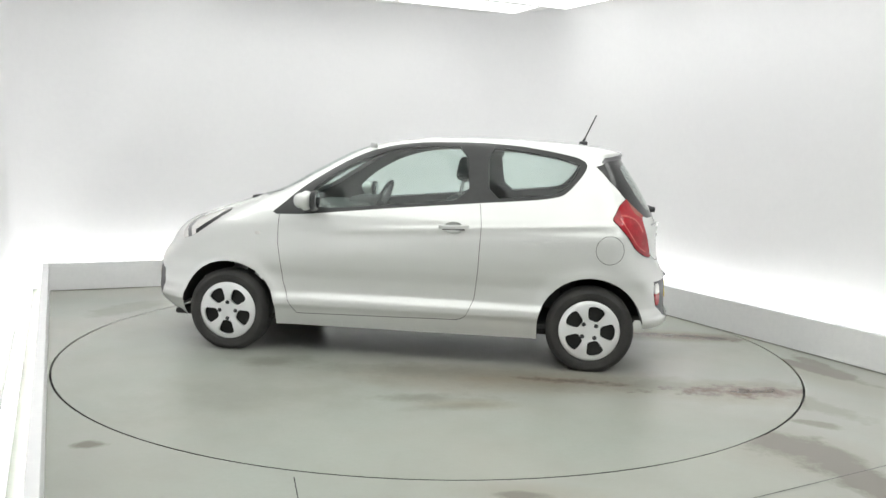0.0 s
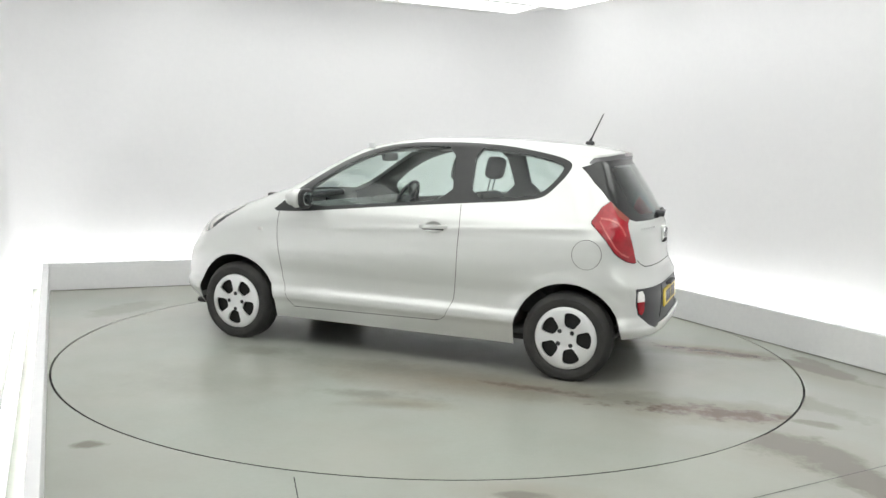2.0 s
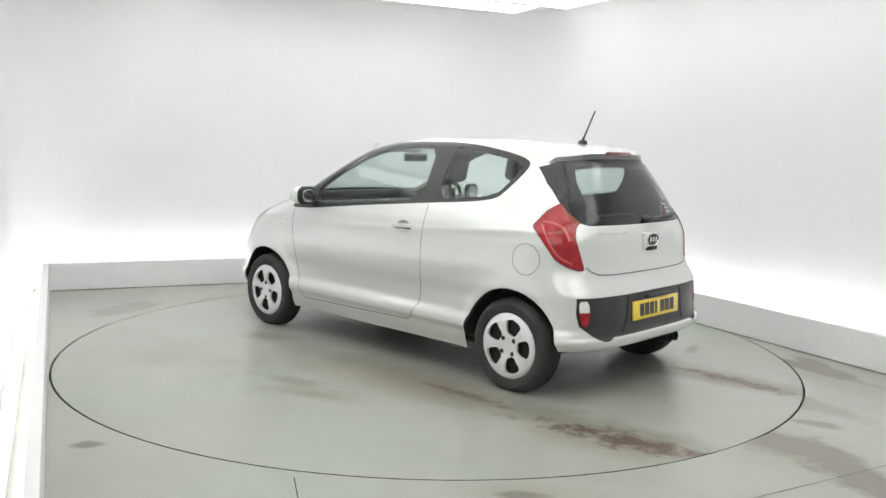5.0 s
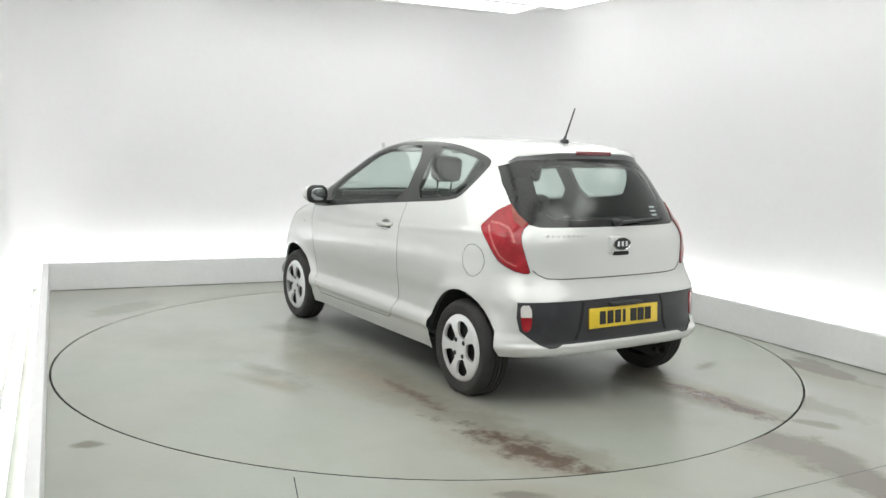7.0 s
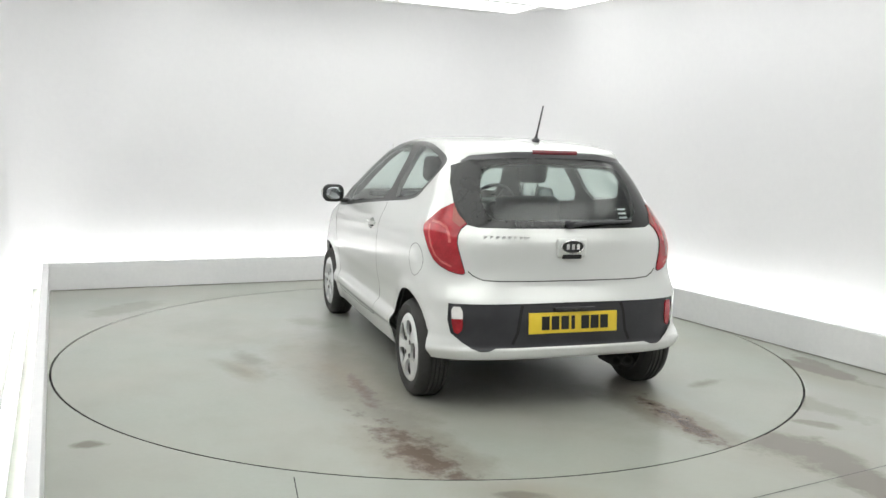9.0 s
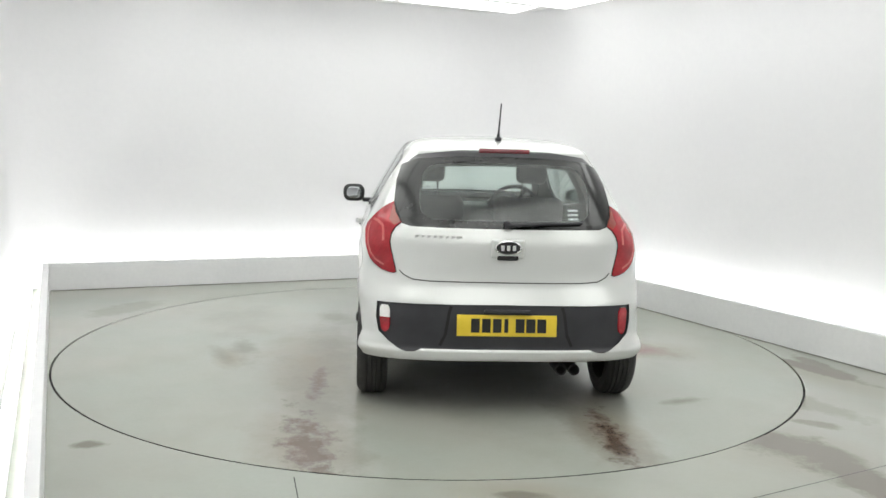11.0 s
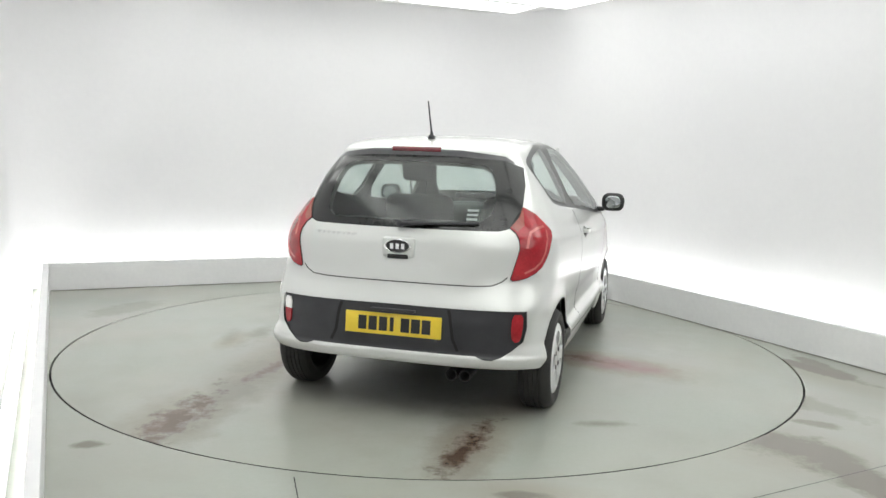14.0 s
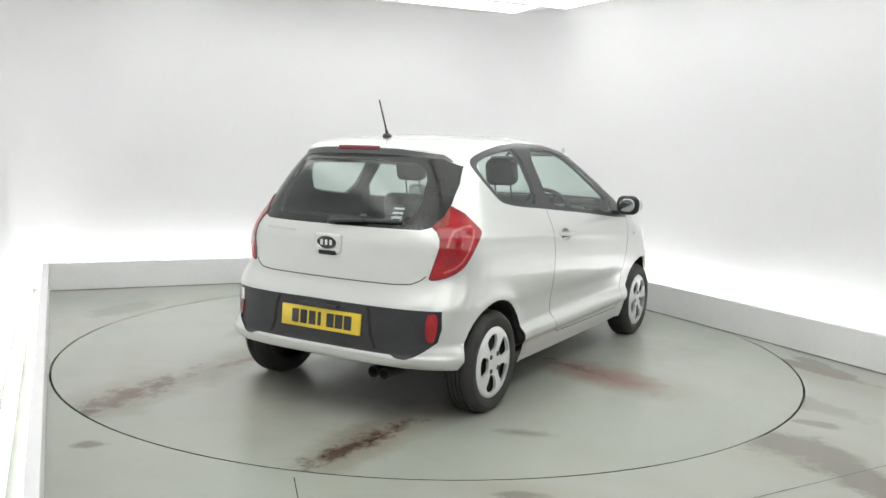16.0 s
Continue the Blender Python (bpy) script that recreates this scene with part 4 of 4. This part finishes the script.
    for ax in (AXLE, -AXLE):
        for s in (1, -1):
            bm = bmesh.new()
            prev = None
            for i in range(25):
                a = math.pi * (0.03 + 0.94 * i / 24)
                q = [bm.verts.new((ax + 0.345 * math.cos(a), yy * s, HUB_Z + 0.345 * math.sin(a))) for yy in (min(0.74, surf.side(ax + 0.345 * math.cos(a), max(0.3, HUB_Z + 0.345 * math.sin(a))).y - 0.02), 0.45)]
                if prev:
                    bm.faces.new((prev[0], q[0], q[1], prev[1]))
                prev = q
            part("wheel_housing", bm, UNDER, car, "black wheel housing", angle=0)
    for y in (-0.305, -0.375):
        bm = bmesh.new()
        spin_profile(bm, [(0.026, 0.0), (0.03, 0.0), (0.03, 0.16), (0.025, 0.16), (0.025, 0.01)], 18)
        bmesh.ops.transform(bm, matrix=Matrix.Translation((-1.64, y, 0.236)) @ Matrix.Rotation(radians(-90), 4, "Z"), verts=bm.verts)
        part("exhaust_tip", bm, UNDER, car, "blackened exhaust tip")
    for x, turn in ((AXLE, -88), (-AXLE, 180)):
        for s in (1, -1):
            tyre_wheel(car, x, (0.772 if x < 0 else 0.770) * s, s, turn)

    # number plate with its characters as plain bars
    c = surf.rear(0.0, 0.48)
    tilt = Matrix.Translation((-1.690, 0, 0.481)) @ Matrix.Rotation(radians(4), 4, "Y")
    bm = bmesh.new()
    box(bm, (-0.006, -0.26, -0.0555), (0.003, 0.26, 0.0555), 0.002, tilt)
    plate = part("number_plate", bm, YELLOW, car, "yellow rear number plate")
    for y, wdt in ((0.165, 0.044), (0.108, 0.044), (0.051, 0.044), (0.004, 0.02), (-0.068, 0.046), (-0.124, 0.048), (-0.181, 0.046)):
        bm = bmesh.new()
        box(bm, (-0.0085, y - wdt / 2, -0.036), (-0.005, y + wdt / 2, 0.036), 0.0, tilt)
        part("plate_bar", bm, BLACKINK, plate, "black bar", smooth=False)
    for sy in (1, -1):
        pts = [surf.rear(y * sy, z) + Vector((0.0095, 0, 0)) for y, z in dense([(0.290, 0.575), (0.300, 0.545), (0.318, 0.43), (0.345, 0.372)], 0.015)]
        part("recess_edge", ribbon(pts, [Vector((-1, 0, 0))] * len(pts), 0.016, 0.001), GAP, pan, "dark edge of the plate recess")
    bm = bmesh.new()
    box(bm, (-0.03, -0.12, 0.068), (0.01, 0.12, 0.082), 0.004, tilt)
    part("plate_lamp", bm, PLASTIC, car, "black plate lamp housing")

    # badge over the tailgate handle
    c = surf.rear(0, 0.872)
    bm = bmesh.new()
    out = [(0.072 * math.cos(a), 0.037 * math.sin(a)) for a in (2 * math.pi * i / 28 for i in range(28))]
    for k, (sc, dx) in enumerate(((1.0, 0.0), (1.0, -0.008), (0.9, -0.010), (0.86, -0.008))):
        ring = [bm.verts.new((c.x - 0.010 + dx, y * sc, 0.880 + z * sc)) for y, z in out]
        if k:
            for i in range(28):
                bm.faces.new((prev[i], prev[(i + 1) % 28], ring[(i + 1) % 28], ring[i]))
        prev = ring
    bmesh.ops.recalc_face_normals(bm, faces=bm.faces)
    badge = part("badge", bm, CHROME, car, "chrome oval badge")
    bm = bmesh.new()
    bm.faces.new([bm.verts.new((c.x - 0.0175, y * 0.88, 0.880 + z * 0.88)) for y, z in out])
    part("badge_field", bm, BLACKINK, badge, "black badge field", smooth=False)
    for y in (0.03, 0.0, -0.03):
        bm = bmesh.new()
        box(bm, (c.x - 0.0215, y - 0.009, 0.866), (c.x - 0.017, y + 0.009, 0.894))
        part("badge_mark", bm, CHROME, badge, "chrome mark", smooth=False)
    bm = bmesh.new()
    box(bm, (c.x - 0.014, -0.088, 0.822), (c.x + 0.01, 0.088, 0.926), 0.014, segs=3)
    bm2 = bmesh.new()
    box(bm2, (c.x - 0.018, -0.055, 0.815), (c.x + 0.004, 0.055, 0.838), 0.005)
    part("tailgate_handle", bm2, UNDER, car, "dark tailgate handle recess")
    for v in bm.verts:
        v.co.x += 0.002
    part("badge_base", bm, PAINT, car, "silver badge base")
    # model lettering, unreadable: small chrome bars
    for k, wdt in enumerate((0.02, 0.014, 0.02, 0.018, 0.022, 0.014, 0.02, 0.03)):
        y = 0.47 - 0.031 * k
        q = surf.rear(y, 0.925)
        bm = bmesh.new()
        box(bm, (q.x - 0.002, y - wdt / 2, 0.917), (q.x + 0.002, y + wdt / 2, 0.933))
        part("letter_bar", bm, ALU, car, "small chrome bar", smooth=False)

    # rear wiper
    p0 = surf.rear(0.0, 0.995) + Vector((-0.02, 0, 0))
    bm = bmesh.new()
    rod(bm, p0 + Vector((0.03, 0, 0)), p0 - Vector((0.022, 0, 0)), 0.024, 0.018, 14)
    wiper = part("rear_wiper", bm, PLASTIC, car, "black rear wiper")
    q0 = surf.rear(-0.2, 1.006) + Vector((-0.028, 0, 0))
    bm = bmesh.new()
    rod(bm, p0 - Vector((0.014, 0, 0)), q0, 0.012, 0.008, 8)
    part("wiper_arm", bm, PLASTIC, wiper)
    pts = [surf.rear(-0.05 - 0.35 * i / 12, 1.0 + 0.008 * i / 12) + Vector((-0.012, 0, 0)) for i in range(13)]
    bm = bmesh.new()
    for a, b in zip(pts, pts[1:]):
        rod(bm, a, b, 0.009, 0.009, 6)
    part("wiper_blade", bm, PLASTIC, wiper)

    # high brake lamp in the spoiler's edge
    pts = [surf.rear(y, 1.374) for y in [0.137 - 0.274 * i / 14 for i in range(15)]]
    bm = bmesh.new()
    rows = []
    for q in pts:
        n = surf.normal(q)
        rows.append([bm.verts.new(q + Vector((-0.004 if abs(dz) < 0.012 else 0.004, 0, dz))) for dz in (-0.0135, -0.01, 0.01, 0.0135)])
    for A, B in zip(rows, rows[1:]):
        for j in range(3):
            bm.faces.new((A[j], B[j], B[j + 1], A[j + 1]))
    bmesh.ops.recalc_face_normals(bm, faces=bm.faces)
    part("high_brake_lamp", bm, DARKRED, car, "dark red high brake lamp", angle=0)

    # aerial
    bm = bmesh.new()
    box(bm, (-1.145, -0.016, 1.425), (-1.085, 0.016, 1.456), 0.012, segs=3)
    aerial = part("aerial", bm, PLASTIC, car, "black roof aerial")
    bm = bmesh.new()
    rod(bm, (-1.115, 0, 1.455), (-1.125, 0, 1.475), 0.010, 0.007)
    rod(bm, (-1.122, 0, 1.47), (-1.197, 0, 1.638), 0.0055, 0.004)
    part("mast", bm, PLASTIC, aerial)
    for s in (1, -1):
        bm = bmesh.new()
        box(bm, (0.25, 0.485 * s - 0.006, 1.37), (0.30, 0.485 * s + 0.006, 1.406), 0.005)
        part("roof_clip", bm, ALU, car, "small grey roof clip")

    # door mirrors
    for s in (1, -1):
        bm = bmesh.new()
        box(bm, (0.575, 0.785, 0.962), (0.70, 0.94, 1.088), 0.055, segs=5)
        for v in bm.verts:
            v.co.y *= s
            if v.co.x > 0.64:
                v.co.z = 1.027 + (v.co.z - 1.027) * 0.82
        bmesh.ops.recalc_face_normals(bm, faces=bm.faces)
        mir = part("door_mirror", bm, PAINT, car, "silver door mirror with a black rim", angle=1.2)
        bm = bmesh.new()
        box(bm, (0.525, 0.782, 0.960), (0.635, 0.943, 1.090), 0.05, segs=5)
        for v in bm.verts:
            v.co.x = 0.572 + (v.co.x - 0.58) * 0.34
        bmesh.ops.scale(bm, vec=(1, s, 1), verts=bm.verts)
        bmesh.ops.recalc_face_normals(bm, faces=bm.faces)
        part("mirror_rim", bm, TRIM, mir, "black mirror rim")
        bm = bmesh.new()
        box(bm, (0.505, 0.806, 0.981), (0.615, 0.918, 1.069), 0.04, segs=5)
        for v in bm.verts:
            v.co.x = 0.551 + (v.co.x - 0.56) * 0.10
        bmesh.ops.scale(bm, vec=(1, s, 1), verts=bm.verts)
        bmesh.ops.recalc_face_normals(bm, faces=bm.faces)
        part("mirror_glass", bm, MIRROR, mir, "mirror glass")
        bm = bmesh.new()
        box(bm, (0.60, 0.70, 0.952), (0.67, 0.80, 0.985), 0.012)
        bmesh.ops.scale(bm, vec=(1, s, 1), verts=bm.verts)
        bmesh.ops.recalc_face_normals(bm, faces=bm.faces)
        part("mirror_arm", bm, TRIM, mir, "black mirror arm")

    # cowl under the windscreen
    bm = bmesh.new()
    box(bm, (1.0, -0.46, 0.975), (1.14, 0.46, 1.025), 0.015)
    part("wiper_cowl", bm, PLASTIC, car, "black wiper cowl")
    # paper label inside the rear glass
    q = surf.rear(-0.36, 1.055)
    n = surf.normal(q)
    bm = bmesh.new()
    for z in (1.030, 1.052, 1.074):
        rows = [[bm.verts.new(surf.rear(y, z + dz) - n * 0.006) for dz in (-0.005, 0.005)] for y in (-0.332, -0.36, -0.388)]
        for A, B in zip(rows, rows[1:]):
            bm.faces.new((A[0], B[0], B[1], A[1]))
    part("window_label", bm, PAPER, car, "small striped white label inside the rear glass")
    cabin(car, surf)
    return car


# stains in the disc's own axes, as it lies at the start
DISC_SPOTS = [(-0.9, -1.3, 0.9, 0.35, 20, 0.12), (1.0, 0.1, 1.1, 0.4, 0, 0.14), (-0.5, 1.4, 0.8, 0.4, -30, 0.15), (-0.0, -1.27, 0.34, 0.1, 5, 0.42), (0.15, -1.42, 0.3, 0.06, 12, 0.3), (-1.0, -0.57, 0.3, 0.14, 0, 0.35), (1.5, 1.12, 0.2, 0.05, 100, 0.5), (1.9, 0.44, 0.75, 0.16, 4, 0.4), (1.4, -0.9, 1.0, 0.16, 3, 0.4), (0.0, -0.7, 0.8, 0.14, -3, 0.3), (0.25, 1.3, 0.5, 0.25, 55, 0.3)]
DISC_RUST = [(2.02, 0.47, 0.46, 0.085, -12, 0.95), (1.90, -0.99, 0.55, 0.13, 2, 0.72), (2.25, -0.97, 0.2, 0.08, -3, 0.6), (0.12, 1.08, 0.25, 0.07, 60, 0.5), (0.85, -0.85, 0.4, 0.06, -8, 0.5)]
DISC_RED = [(0.22, 1.26, 0.5, 0.29, 62, 0.85), (0.42, 1.55, 0.2, 0.1, 70, 0.4), (2.0, -1.02, 0.3, 0.12, 0, 0.3)]
DISC_GRIME = [(0.55, -0.86, 1.3, 0.38, -3, 0.8), (1.7, 0.55, 0.9, 0.22, -10, 0.6), (0.2, 1.3, 0.8, 0.4, 60, 0.55), (1.8, -1.0, 0.7, 0.3, 0, 0.5), (-0.6, 0.5, 1.2, 0.4, 10, 0.3), (0.2, -1.37, 0.35, 0.12, 5, 0.6)]

booth()
strip_lights()
ceiling_lights()
disc = turntable()
car = build_car()


def motions():
    """The disc turns at a steady rate and carries the car about its centre."""
    steps = [i * 0.5 for i in range(33)]
    off = Vector((0.1102, -0.2914, 0))
    disc_rows, car_rows = [], []
    for t in steps:
        disc_rows.append((t, pose(0, 0, 0, 0, 0, -7.0409 * t)))
        turn = Matrix.Rotation(radians(171.195 - 7.0409 * t), 4, "Z")
        car_rows.append((t, turn @ Matrix.Translation(off)))
    walk(disc, disc_rows)
    walk(car, car_rows)


motions()
